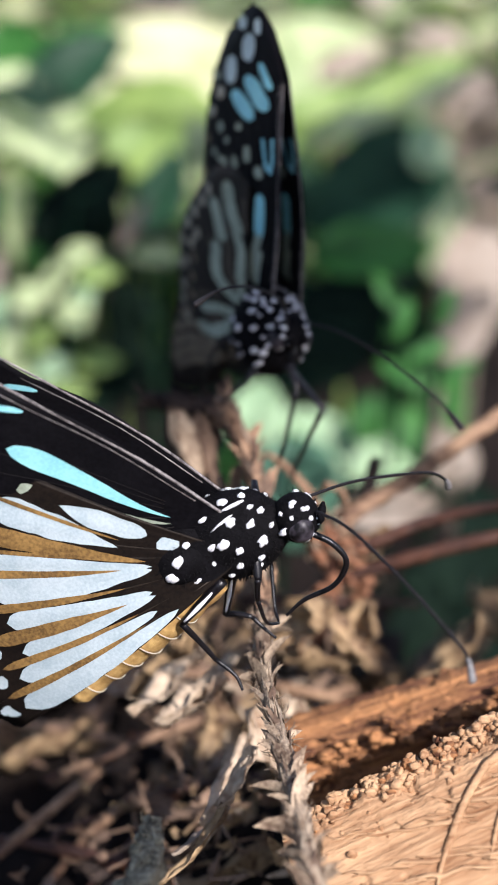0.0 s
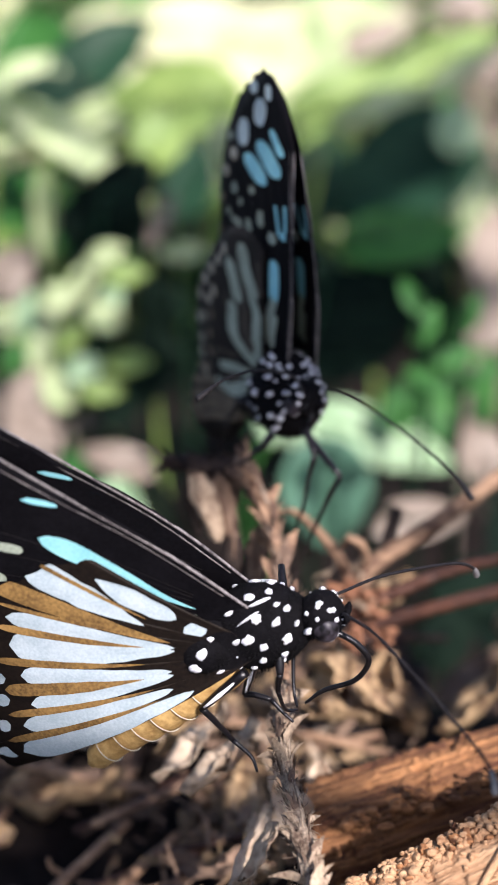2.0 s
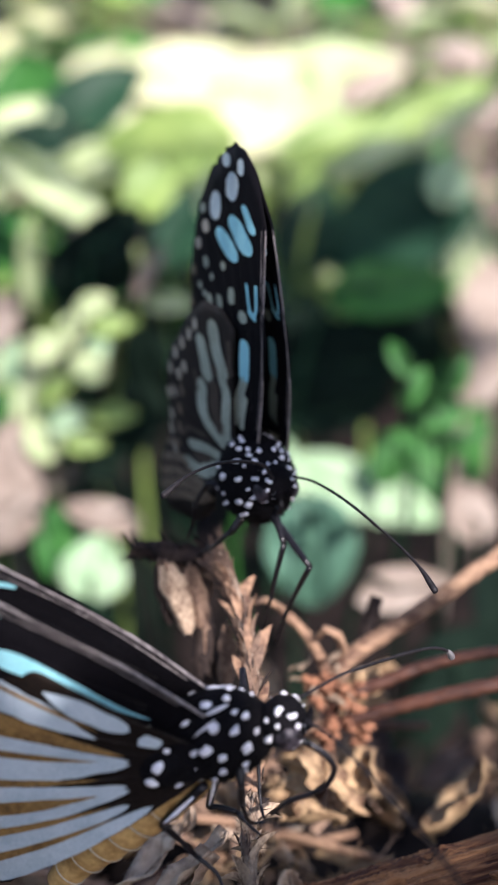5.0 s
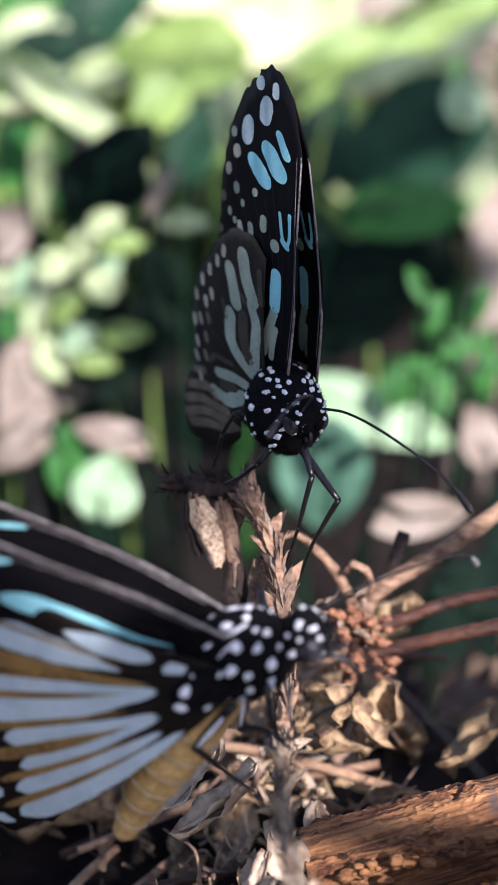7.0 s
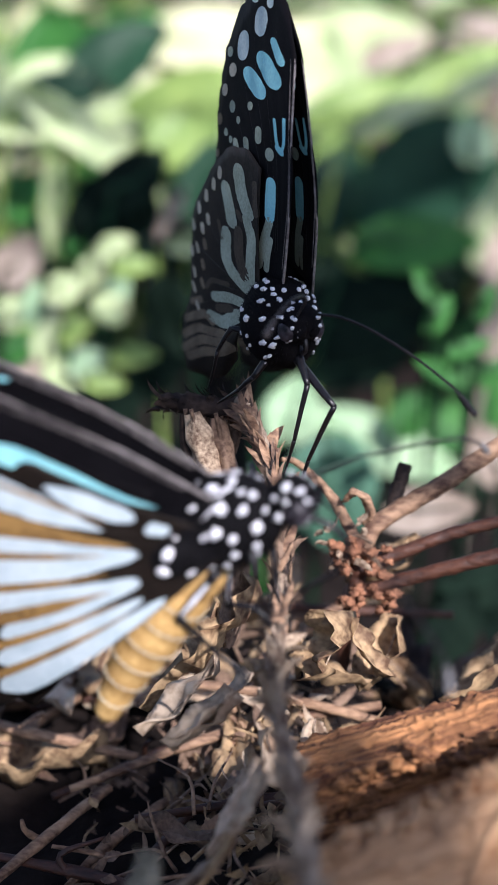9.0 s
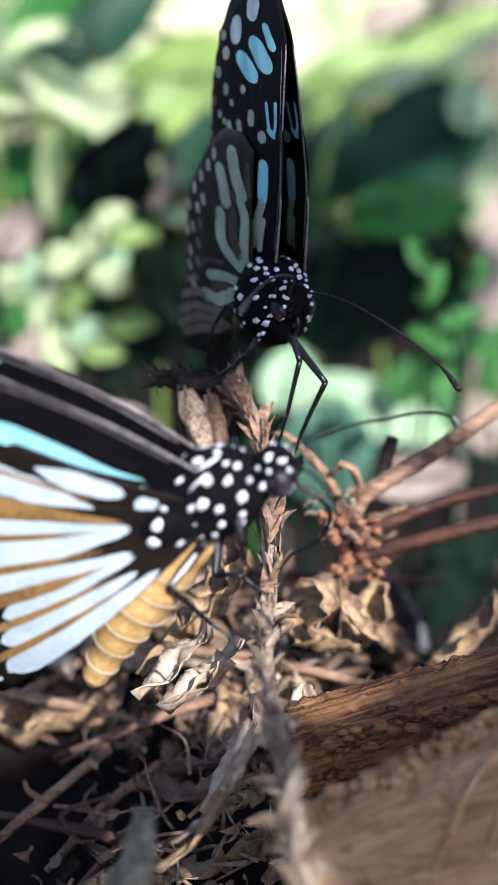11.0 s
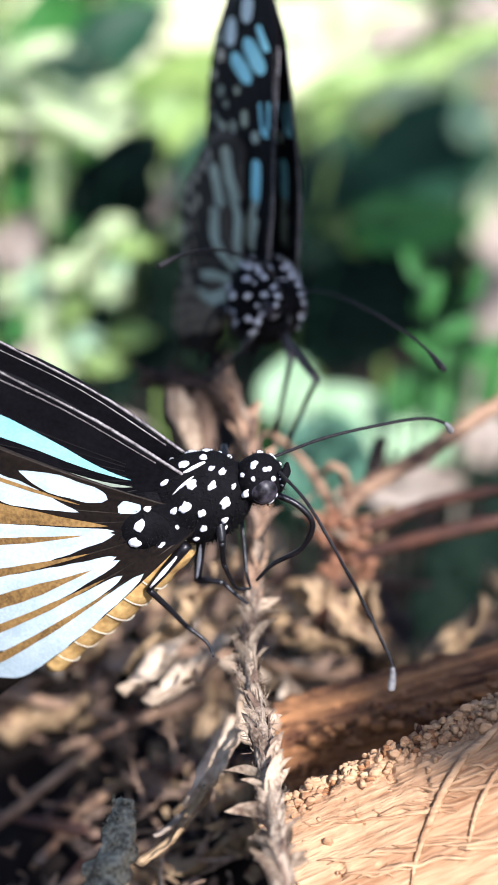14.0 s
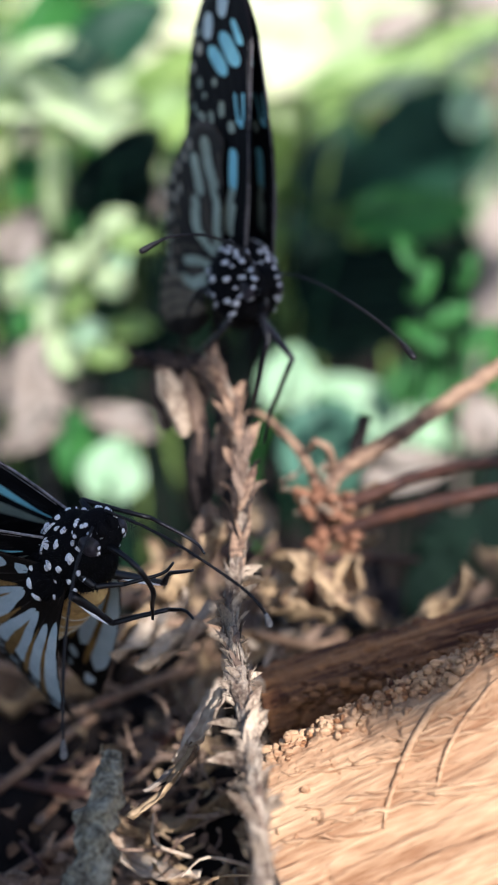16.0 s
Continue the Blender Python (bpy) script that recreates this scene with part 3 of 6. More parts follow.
def butterfly(m, label, sweep_f, sweep_h, seed, droop, size=1.0, bulk=1.0, spread=1.0, cloth=(M_BROWNWING, M_WHITE), root=(1.16, 2.86, -1.3), chest=(0, 0, 0), head_at=(6.6, 0, -0.2)):
    """Head forward along x, back up along z. Returns the thing and its four wings."""
    THORAX = (5.6 * min(bulk, 1.08), 3.7 * bulk, 4.5 * bulk)
    b = thing("butterfly", m, label, "butterfly", "butterflies on the stalk")
    thorax = part("thorax", ball(bmesh.new(), chest, THORAX, 36, 24, 0.05, 2.5), M_FUR, b, "black furry thorax with white spots")
    fur(thorax, chest, THORAX, 2200, 0.6, seed)
    if bulk == 1:
        waist = part("waist", ball(bmesh.new(), (-5.2, 0, 0.1), (4.3, 4.9, 3.8), 28, 18, 0.05, 2.0), M_FUR, b, "black waist with white spots")
        fur(waist, (-5.2, 0, 0.1), (4.3, 4.9, 3.8), 900, 0.7, seed + 2)
        for side in (-1, 1):
            for x, z, r in ((-0.4, 2.5, 0.62), (-2.6, 1.9, 0.8), (0.4, 0.6, 0.55), (-2.9, -0.5, 0.75), (-0.9, -0.9, 0.62), (-2.0, -2.3, 0.6), (-0.3, -2.6, 0.5), (1.2, -2.3, 0.45), (1.6, 1.8, 0.4)):
                scale_spot(waist, (-5.2, 0, 0.1), (4.3, 4.9, 3.8), x, z, side, r * 0.9, 1.25)
    head = part("head", ball(bmesh.new(), head_at, HEAD, 28, 20, 0.06, 3.0), M_FUR, b, "black head with white spots")
    fur(head, head_at, HEAD, 380, 0.55, seed + 1)
    for side in (-1, 1):
        for x, z, r in FLANK:
            scale_spot(thorax, chest, THORAX, (x + 0.25 * math.sin(x * 9 + seed)) * min(bulk, 1.08), (z + 0.25 * math.sin(z * 7 + seed)) * bulk, side, r * (0.68 + 0.16 * math.sin(x * 5 + z * 3)) * (1.05 if bulk == 1 else 0.8), 1.35 if bulk == 1 else 1.7)
        if bulk == 1:
            scale_spot(thorax, chest, THORAX, 1.6, 3.6, side, 0.16, 8.0)
            scale_spot(thorax, chest, THORAX, 0.2, 2.6, side, 0.13, 9.0)
        for x, z, r in BROW:
            scale_spot(head, head_at, HEAD, x, z, side, r * 0.75)
        for k in (2, 6) if bulk == 1 else range(1, 9):
            th, up = radians(10 + 17 * k), 0.35 + 0.5 * abs(math.sin(k * 2.3))
            q = Vector((math.cos(th) * 0.9 * math.cos(up), side * (0.12 + 0.3 * abs(math.sin(k * 1.7))), math.sin(up) + 0.1)).normalized()
            scale_tuft(thorax, chest, THORAX, q, 0.28 + 0.07 * math.sin(k * 3.1), 1.3)
        if bulk > 1:
            for k in range(6):
                q = Vector((0.85, side * (0.1 + 0.15 * k), 0.75 - 0.28 * k + 0.15 * math.sin(k * 5))).normalized()
                scale_tuft(thorax, chest, THORAX, q, 0.27 + 0.08 * math.sin(k * 2.1), 1.7)
        here = Vector(head_at)
        part("eye", ball(bmesh.new(), here + Vector((0.35, side * 1.75, -0.55)), (1.35, 1.1, 1.4), 24, 16), M_EYE, b, "mottled dark compound eye")
        for q, r, long in (((-0.6, side * 0.8, -0.1), 0.26, 2.4), ((0.3, side * 0.72, -0.78), 0.26, 1.6), ((0.95, side * 0.35, -0.1), 0.22, 1.3), ((0.75, side * 0.55, 0.5), 0.24, 1.2), ((0.2, side * 0.5, 0.85), 0.26, 1.3)):
            scale_tuft(head, head_at, (2.3, 2.75, 2.45), Vector(q).normalized(), r, long)
        palp = bmesh.new()
        tube(palp, [here + Vector((1.0, side * 0.7, -1.0)), here + Vector((2.3, side * 0.75, -0.4)), here + Vector((2.9, side * 0.6, 0.5))], [0.5, 0.55, 0.15], 8, 4)
        part("palp", palp, M_FUR, b)
    body = bmesh.new()
    far, low = (22, -3.2) if bulk == 1 else (16, -1.0)
    line = [(-3.5, 0, low)] + [(-3.5 - far * t * math.cos(radians(droop * (0.7 + 0.3 * t))), 0, low - far * t * math.sin(radians(droop * (0.7 + 0.3 * t)))) for t in (0.15, 0.3, 0.45, 0.6, 0.75, 0.9, 1.0)]
    radii = []
    for i in range(36):
        t = i / 35
        radii.append((2.5 + 0.75 * math.sin(math.pi * min(1, t * 1.3))) * (1 - 0.55 * t ** 3) * (1 - 0.07 * (0.5 + 0.5 * math.cos(t * 2 * math.pi * 8))) * (1 if t < 0.97 else 0.6))
    tube(body, line, radii, 20, 6)
    abdomen = part("abdomen", body, M_ABDOMEN, b, "ochre segmented abdomen")
    spine = smooth_line(line, 6)
    for k in range(2, 8):
        i = int(k / 8.6 * (len(spine) - 1))
        d = (spine[i + 1] - spine[i]).normalized()
        up = Vector((0, 1, 0)).cross(d)
        r = radii[min(35, int(i / (len(spine) - 1) * 35))] + 0.03
        ring = [spine[i] + (Vector((0, 1, 0)) * math.cos(a) + up * math.sin(a)) * r for a in (2 * math.pi * q / 16 for q in range(17))]
        bm = bmesh.new()
        tube(bm, ring, [0.07, 0.07], 6, 2)
        part("band", bm, M_CREAM, abdomen, "thin pale cream ring")
    wings = [fore_wing(b, "fore_wing", -1, sweep_f, (0.8, -2.0, 2.6), size), fore_wing(b, "fore_wing", 1, sweep_f, (0.8, 2.0, 2.6), size),
             hind_wing(b, "hind_wing", -1, sweep_h, (*root[:1], -root[1], root[2]), size * 1.1, spread, *cloth), hind_wing(b, "hind_wing", 1, sweep_h, root, size * 1.1, spread, *cloth)]
    return b, wings


def antenna(parent, points, club, label=""):
    """A ringed feeler with a thicker club at its tip; the first point is its socket."""
    bm = bmesh.new()
    root = Vector(points[0])
    radii = [0.165 + (0.015 if i % 2 else -0.015) for i in range(40)] + [0.17, 0.2, 0.25, 0.29, 0.3, 0.27, 0.16]
    tube(bm, [Vector(p) - root for p in points], radii, 8, 14)
    ob = part("antenna", bm, M_ANTENNA, parent, label)
    ob.location = root * MM
    spine = smooth_line([Vector(p) - root for p in points], 14)
    spine = spine[-int(len(spine) * 0.2):]
    tip = bmesh.new()
    tube(tip, spine[::3] + [spine[-1]], [0.2, 0.25, 0.31, 0.35, 0.37, 0.35, 0.22], 8, 3)
    part("club", tip, club, ob, "thicker club at the tip")
    return ob


def leg(parent, points, stripe=True):
    """Thigh, shin and foot from the hip, one part with a pale stripe."""
    bm = bmesh.new()
    p = [Vector(q) for q in points]
    tube(bm, [p[0], (p[0] + p[1]) / 2, p[1]], [0.55, 0.5, 0.36], 8, 4)
    tube(bm, [p[1], (p[1] + p[2]) / 2 + Vector((0, 0, 0.15)), p[2]], [0.36, 0.3, 0.26], 8, 4)
    tube(bm, [p[2]] + p[3:], [0.26, 0.2, 0.14], 6, 4)
    for k in range(6):
        c = p[1].lerp(p[2], 0.15 + 0.14 * k)
        tube(bm, [c, c + Vector((0.25, -0.4, -0.5))], [0.05, 0.01], 4, 1)
    ob = part("leg", bm, M_CHITIN, parent)
    if stripe:
        s = bmesh.new()
        tube(s, [p[0].lerp(p[1], 0.25) + Vector((0.1, -0.42, 0.1)), p[0].lerp(p[1], 0.6) + Vector((0.1, -0.42, 0.1)), p[1].lerp(p[0], 0.06) + Vector((0.05, -0.32, 0.1))], [0.12, 0.26, 0.12], 6, 4)
        part("stripe", s, M_SPOT, ob, "white stripe on the thigh")
    return ob


# ---- ground ----
def ground_height(x, y):
    """Millimetres; a mound of soil and litter under the logs, lower ground round it."""
    r = math.hypot(x * 0.7, y - 110)
    t = min(1, max(0, (r - 72) / 130))
    t = t * t * (3 - 2 * t)
    z = -107 - 8 * min(1, max(0, -x / 15)) - 195 * t
    z -= 10 * min(1, max(0, (x - 6) / 12)) * min(1, max(0, (y - 138) / 14)) * (1 - t)
    z += 3.5 * noise.noise(Vector((x * 0.06, y * 0.06, 0))) * (1 - t) + 22 * t * noise.noise(Vector((x * 0.008, y * 0.008, 3)))
    return z


def build_ground():
    bm = bmesh.new()
    radii = [0.5] + [4 * 1.09 ** i for i in range(1, 116)]
    rings = []
    for r in radii:
        rings.append([bm.verts.new((r * math.cos(a), 130 + r * math.sin(a), ground_height(r * math.cos(a), 130 + r * math.sin(a)))) for a in (2 * math.pi * k / 72 for k in range(72))])
    bm.faces.new(rings[0])
    for a, b in zip(rings, rings[1:]):
        for j in range(72):
            bm.faces.new((a[j], a[(j + 1) % 72], b[(j + 1) % 72], b[j]))
    return tagged(part("ground", bm, M_SOIL), "dark soil with leaf litter rising to a mound", "ground", kind="structure")


build_ground()


# ---- logs ----
def log(name, start, end, radius, mat, label, lumps, seed, wide=1.0, lean=0.0):
    """A lying log with a grained, lumpy, broken surface."""
    a, b = Vector(start), Vector(end)
    axis = (b - a).normalized()
    side = axis.cross(Vector((0, 0, 1))).normalized()
    up = side.cross(axis)
    length = (b - a).length
    n, k = int(length / 0.25), 280
    bm = bmesh.new()
    rings = []
    for i in range(n + 1):
        s = length * i / n
        ring = []
        for j in range(k):
            th = 2 * math.pi * j / k
            e = th - radians(lean)
            base = radius / math.sqrt((math.cos(e) / wide) ** 2 + math.sin(e) ** 2)
            w = Vector((s, math.cos(th) * base, math.sin(th) * base))
            q = Vector((s * 0.10, w.y * 0.9, w.z * 0.9))
            groove = noise.noise(q * 0.7 + Vector((seed, 0, 0))) * 0.5 + noise.noise(q * 1.7 + Vector((seed, 4, 0))) * 0.22 + noise.noise(q * 3.4 + Vector((seed, 7, 0))) * 0.1
            mask = max(0.1, min(1, 0.4 + 2.4 * noise.noise(w * 0.09 + Vector((seed, 1, 1)))))
            if wide > 1:
                mask = max(0.1 * mask, 1 - (radius * wide + base * math.cos(e)) / 6)
            fibre = noise.noise(Vector((s * 0.05 + seed, w.y * 2.4, w.z * 2.4))) * 0.3 + noise.noise(Vector((s * 0.12 + 9, w.y * 5.0, w.z * 5.0))) * 0.14
            groove += fibre * (1.15 - mask)
            knob = max(0, noise.noise(w * 1.25 + Vector((seed, 3, 3)))) * 0.75 + max(0, noise.noise(w * 3.1 + Vector((seed, 2, 2)))) * 0.3
            lump = max(0, noise.noise(w * 0.42 + Vector((seed, 9, 0)))) ** 1.5 * (0.4 if wide > 1 else 0.8)
            grit = abs(noise.noise(w * 1.9 + Vector((seed, 12, 7)))) * 0.3
            lump = (lump + grit + knob) * lumps * mask
            pit = max(0, noise.noise(w * 0.4 + Vector((seed, 20, 1))) - 0.42) * -3.0
            r = base + groove + lump + pit
            if i in (0, n):
                r *= 0.8
            ring.append(bm.verts.new(a + axis * (s + (0.5 * noise.noise(w * 0.8) if i in (0, n) else 0)) + side * math.cos(th) * r + up * math.sin(th) * r))
        rings.append(ring)
    for p, q in zip(rings, rings[1:]):
        for j in range(k):
            bm.faces.new((p[j], p[(j + 1) % k], q[(j + 1) % k], q[j]))
    bm.faces.new(rings[0][::-1]), bm.faces.new(rings[-1])
    root = thing(name, at(0, 0, 0), label, "log", "logs under the stalk")
    trunk = part("trunk", bm, mat, root)
    along = Matrix((axis, side, up)).transposed().to_4x4()
    trunk.data.transform(along.inverted())
    trunk.matrix_basis = along
    return root


def fibres(parent, strands, mat):
    """Torn wood fibres that lie on a log's surface, each a part of its own."""
    trunk = [c for c in parent.children if c.name.startswith("trunk")][0]
    turn = trunk.matrix_basis.to_3x3()
    skin = np.array([trunk.matrix_basis @ v.co / MM for v in trunk.data.vertices])
    for thick, line in strands:
        laid = []
        for p in smooth_line([Vector(q) for q in line], 3):
            k = int(((skin - np.array(p)) ** 2).sum(1).argmin())
            out = turn @ trunk.data.vertices[k].normal
            laid.append(Vector(skin[k]) + out * math.copysign(thick * 0.7, out.z))
        laid = [laid[0]] + [(p + q * 2 + r) / 4 for p, q, r in zip(laid, laid[1:], laid[2:])] + [laid[-1]]
        bm = bmesh.new()
        tube(bm, laid, [thick * f for f in (0.3, 0.8, 1.0, 0.9, 1.0, 0.7, 0.25)], 6, 2)
        part("fibre", bm, mat, parent, "loose pale wood fibre")


def crumbs(parent, a, b, spread, count, size, mat, seed, drop=(0, 0, 0), tall=0.8):
    """Loose crumbs of rotten wood scattered along a line."""
    rng = random.Random(seed)
    bm = bmesh.new()
    a, b = Vector(a), Vector(b)
    for _ in range(count):
        c = a.lerp(b, rng.random()) + Vector((rng.gauss(0, spread[0]), rng.gauss(0, spread[1]), rng.gauss(0, spread[2])))
        c += Vector(drop) * abs(rng.gauss(0, 1))
        s = size * rng.uniform(0.35, 1.2)
        ball(bm, c, (s * rng.uniform(0.8, 1.5), s * rng.uniform(0.6, 1), s * tall * rng.uniform(0.75, 1.25)), 8, 6, 0.45, 1.6)
    return tagged(part("crumb_layer", bm, mat, parent, "loose crumbs of rotten wood"), kind="stuff")


upper_log = log("log", (5.5, 125.8, -93.8), (62, 132.0, -77.5), 6.5, M_LOG, "red-brown barkless log with lumpy rotten wood", 0.8, 3)
crumbs(upper_log, (8, 120.5, -86.5), (34, 123, -79.5), (0.6, 0.7, 0.7), 60, 0.8, M_LOG, 5)
lower_log = log("log", (12, 92.5, -98.6), (66, 98.5, -72.5), 7.0, M_PITH, "tan log with crumbling grainy wood surface", 1.5, 8, 3.0, -60)
crumbs(lower_log, (6, 101.4, -80.2), (34, 105.9, -66.0), (0.5, 0.6, 0.4), 560, 0.4, M_PITH, 6, (0, -0.5, -0.2), 1.5)
crumbs(lower_log, (6, 101.2, -80.5), (34, 105.7, -66.3), (0.5, 0.5, 0.35), 900, 0.3, M_PITH, 16, (0, -2.2, -1.55), 1.4)
# Red-brown crumbs put the reddish shading between the pale ones into colour.
crumbs(lower_log, (6, 101.6, -80.3), (34, 106.1, -66.1), (0.5, 0.5, 0.4), 200, 0.36, M_LOG, 26, (0, -0.9, -0.5), 1.5)
dice = random.Random(31)
strands = [(0.42, [(27.0, 102.6, -69.6), (24.9, 101.5, -71.4), (22.7, 100.3, -73.1), (20.4, 98.5, -75.5), (18.3, 95.5, -79.4), (17.2, 93.4, -82.2)]),
           (0.3, [(28.6, 101.2, -70.4), (25.8, 99.6, -73.0), (23.4, 97.0, -76.2), (22.0, 94.4, -79.4)])]
for _ in range(34):
    x, y = dice.uniform(7, 26), dice.uniform(93, 100)
    z, reach = -79.6 + (x - 8) * 0.285 - (99.3 - y) * 0.85, dice.uniform(3, 9)
    strands.append((dice.uniform(0.1, 0.26), [(x + reach * f, y + dice.uniform(-0.25, 0.25) - 0.11 * reach * f, z + 0.3 * reach * f) for f in (0, 0.33, 0.66, 1)]))
fibres(lower_log, strands, M_PITH)


# ---- stalk and twigs ----
def bract(bm, base, out, up, length, width, curl, rng):
    """A papery pointed scale, folded along its middle."""
    side = out.cross(up).normalized()
    rows = []
    n = 5
    for i in range(n + 1):
        t = i / n
        c = base + up * length * t * math.cos(curl * t) + out * (length * t * math.sin(curl * t) + 0.15)
        w = width * (1 - t) ** 0.75 * (0.75 + 0.5 * t) * (1 + 0.15 * rng.uniform(-1, 1))
        rows.append([bm.verts.new(c - side * w - out * 0.2 * w), bm.verts.new(c + out * 0.1), bm.verts.new(c + side * w - out * 0.2 * w)])
    for a, b in zip(rows, rows[1:]):
        bm.faces.new((a[0], a[1], b[1], b[0])), bm.faces.new((a[1], a[2], b[2], b[1]))
    return bm


STALK = [(7.5, 66, -86), (5.8, 83, -75.5), (4.8, 91.6, -74.4), (3.4, 102.7, -73.6), (1.5, 116.1, -72.6), (1.9, 130.2, -70.4), (1.8, 138.1, -67.0), (0.3, 148.6, -62.6), (-3.5, 157.4, -57.4)]


def build_stalk():
    """A ribbed stem; below, stiff pointed bracts that stand off it, above, brown twisted ones that hug it."""
    rng = random.Random(11)
    root = thing("dry_stalk", at(0, 0, 0), "dry grey-brown flower stalk with stiff pointed bracts", "dry stalk")
    line = smooth_line(STALK, 14)
    bm = bmesh.new()
    tube(bm, STALK, [0.85, 0.8, 0.8, 0.75, 0.6, 0.5, 0.75, 1.0, 1.0], 14, 14, 0.35, 2)
    part("stem", bm, M_STALK, root)
    for k in range(5):
        a = 2 * math.pi * k / 5 + 0.4
        rib = []
        for i in range(0, len(line) - 1, 3):
            d = (line[i + 1] - line[i]).normalized()
            u = Vector((1, 0, 0)) - d * d.x
            u.normalize()
            turn = a + i * 0.05
            rib.append(line[i] + (u * math.cos(turn) + d.cross(u) * math.sin(turn)) * (0.72 + 0.12 * math.sin(i * 1.3 + k)))
        bm = bmesh.new()
        tube(bm, rib, [0.2, 0.17, 0.15, 0.14, 0.2], 6, 3, 0.3, k)
        part("rib", bm, M_STALK, root)
    for i in range(4, len(line) - 2):
        f = i / len(line)
        d = (line[i + 1] - line[i]).normalized()
        u = Vector((1, 0, 0)) - d * d.x
        u.normalize()
        v = d.cross(u)
        if f < 0.55:
            for k in range(rng.choice((1, 1, 2))):
                a = (0 if rng.random() < 0.4 else math.pi) + rng.uniform(-1.2, 1.2)
                out = u * math.cos(a) + v * math.sin(a)
                size = rng.choice((rng.uniform(1.6, 2.6), rng.uniform(2.6, 4.4)))
                way = (d + out.cross(d) * rng.uniform(-0.35, 0.35)).normalized()
                b = bract(bmesh.new(), line[i] + out * 0.5, out, way, size, size * rng.uniform(0.24, 0.42), rng.uniform(0.15, 1.15), rng)
                part("bract", b, M_BRACT, root)
            for k in range(2):
                a = rng.uniform(0, 2 * math.pi)
                out = u * math.cos(a) + v * math.sin(a)
                way = (d + out.cross(d) * rng.uniform(-0.5, 0.5)).normalized()
                part("bract", bract(bmesh.new(), line[i] + out * 0.62, out, way, rng.uniform(1.6, 3.6), rng.uniform(0.35, 0.8), rng.uniform(-0.05, 0.2), rng), M_STALK if rng.random() < 0.5 else M_DARKBRACT, root)
        else:
            for k in range(2 if f < 0.7 else 4):
                a = rng.uniform(0, 2 * math.pi)
                out = u * math.cos(a) + v * math.sin(a)
                way = (d + out.cross(d) * rng.uniform(-0.7, 0.7)).normalized()
                size = rng.uniform(2.2, 5.0)
                b = bract(bmesh.new(), line[i] + out * 0.75, out, way, size, size * rng.uniform(0.16, 0.3), rng.uniform(-0.1, 0.55), rng)
                part("bract", b, M_TWIG if rng.random() < 0.35 else M_DARKBRACT if rng.random() < 0.75 else M_DARKDRY, root)
    hair = bmesh.new()
    for _ in range(260):
        i = rng.randrange(3, int(len(line) * 0.6))
        d = (line[i + 1] - line[i]).normalized()
        u = d.orthogonal().normalized()
        a = rng.uniform(0, 2 * math.pi)
        out = u * math.cos(a) + d.cross(u) * math.sin(a)
        p = line[i] + out * rng.uniform(0.7, 1.3)
        e = (out * rng.uniform(-0.2, 0.8) + d * rng.uniform(-0.3, 1.4)).normalized() * rng.uniform(0.6, 1.9)
        tube(hair, [p, p + e * 0.5 + out * 0.2, p + e], [0.05, 0.04, 0.015], 4, 2)
    tagged(part("fibre_layer", hair, M_BRACT, root, "fine pale plant fibres"), kind="stuff")
    return root


build_stalk()


def dry_head():
    """The blackened flower head at the stalk's top, with ragged scales and a hanging husk."""
    rng = random.Random(4)
    root = thing("dry_flower_head", at(-8.5, 158.5, -58.5), "blackened dry flower head on top of the stalk", "dry flower")
    core = bmesh.new()
    tube(core, [(-5.5, 0.3, 0.6), (-2, 0, 0.2), (2, -0.4, -0.2), (5.5, -1, 0.6)], [0.6, 1.5, 1.4, 0.9], 10, 6, 0.5, 1)
    part("core", core, M_DARKDRY, root)
    for _ in range(46):
        x = rng.uniform(-5.5, 5)
        a = rng.uniform(0, 2 * math.pi)
        out = Vector((rng.uniform(-0.5, 0.3), math.cos(a), math.sin(a))).normalized()
        b = bract(bmesh.new(), Vector((x, 0, 0)) + out * 0.8, out, Vector((-0.8, 0.1, 0.3)).normalized(), rng.uniform(1.4, 2.8), rng.uniform(0.35, 0.8), rng.uniform(0.3, 1.2), rng)
        part("scale", b, M_DARKDRY, root)
    for x, z, n in ((1.5, -1.2, 5), (4.5, -1.0, 6), (0.2, -1.4, 4)):
        for _ in range(n):
            b = bract(bmesh.new(), Vector((x + rng.uniform(-0.8, 0.8), rng.uniform(-0.8, 0.4), z)), Vector((rng.uniform(-1, 1), rng.uniform(-1, 0.4), 0.2)).normalized(), Vector((rng.uniform(-0.3, 0.3), -0.3, -1)).normalized(), rng.uniform(3, 6.5), rng.uniform(0.6, 1.2), rng.uniform(0, 0.4), rng)
            part("husk", b, M_DARKBRACT, root)
    return root


dry_head()


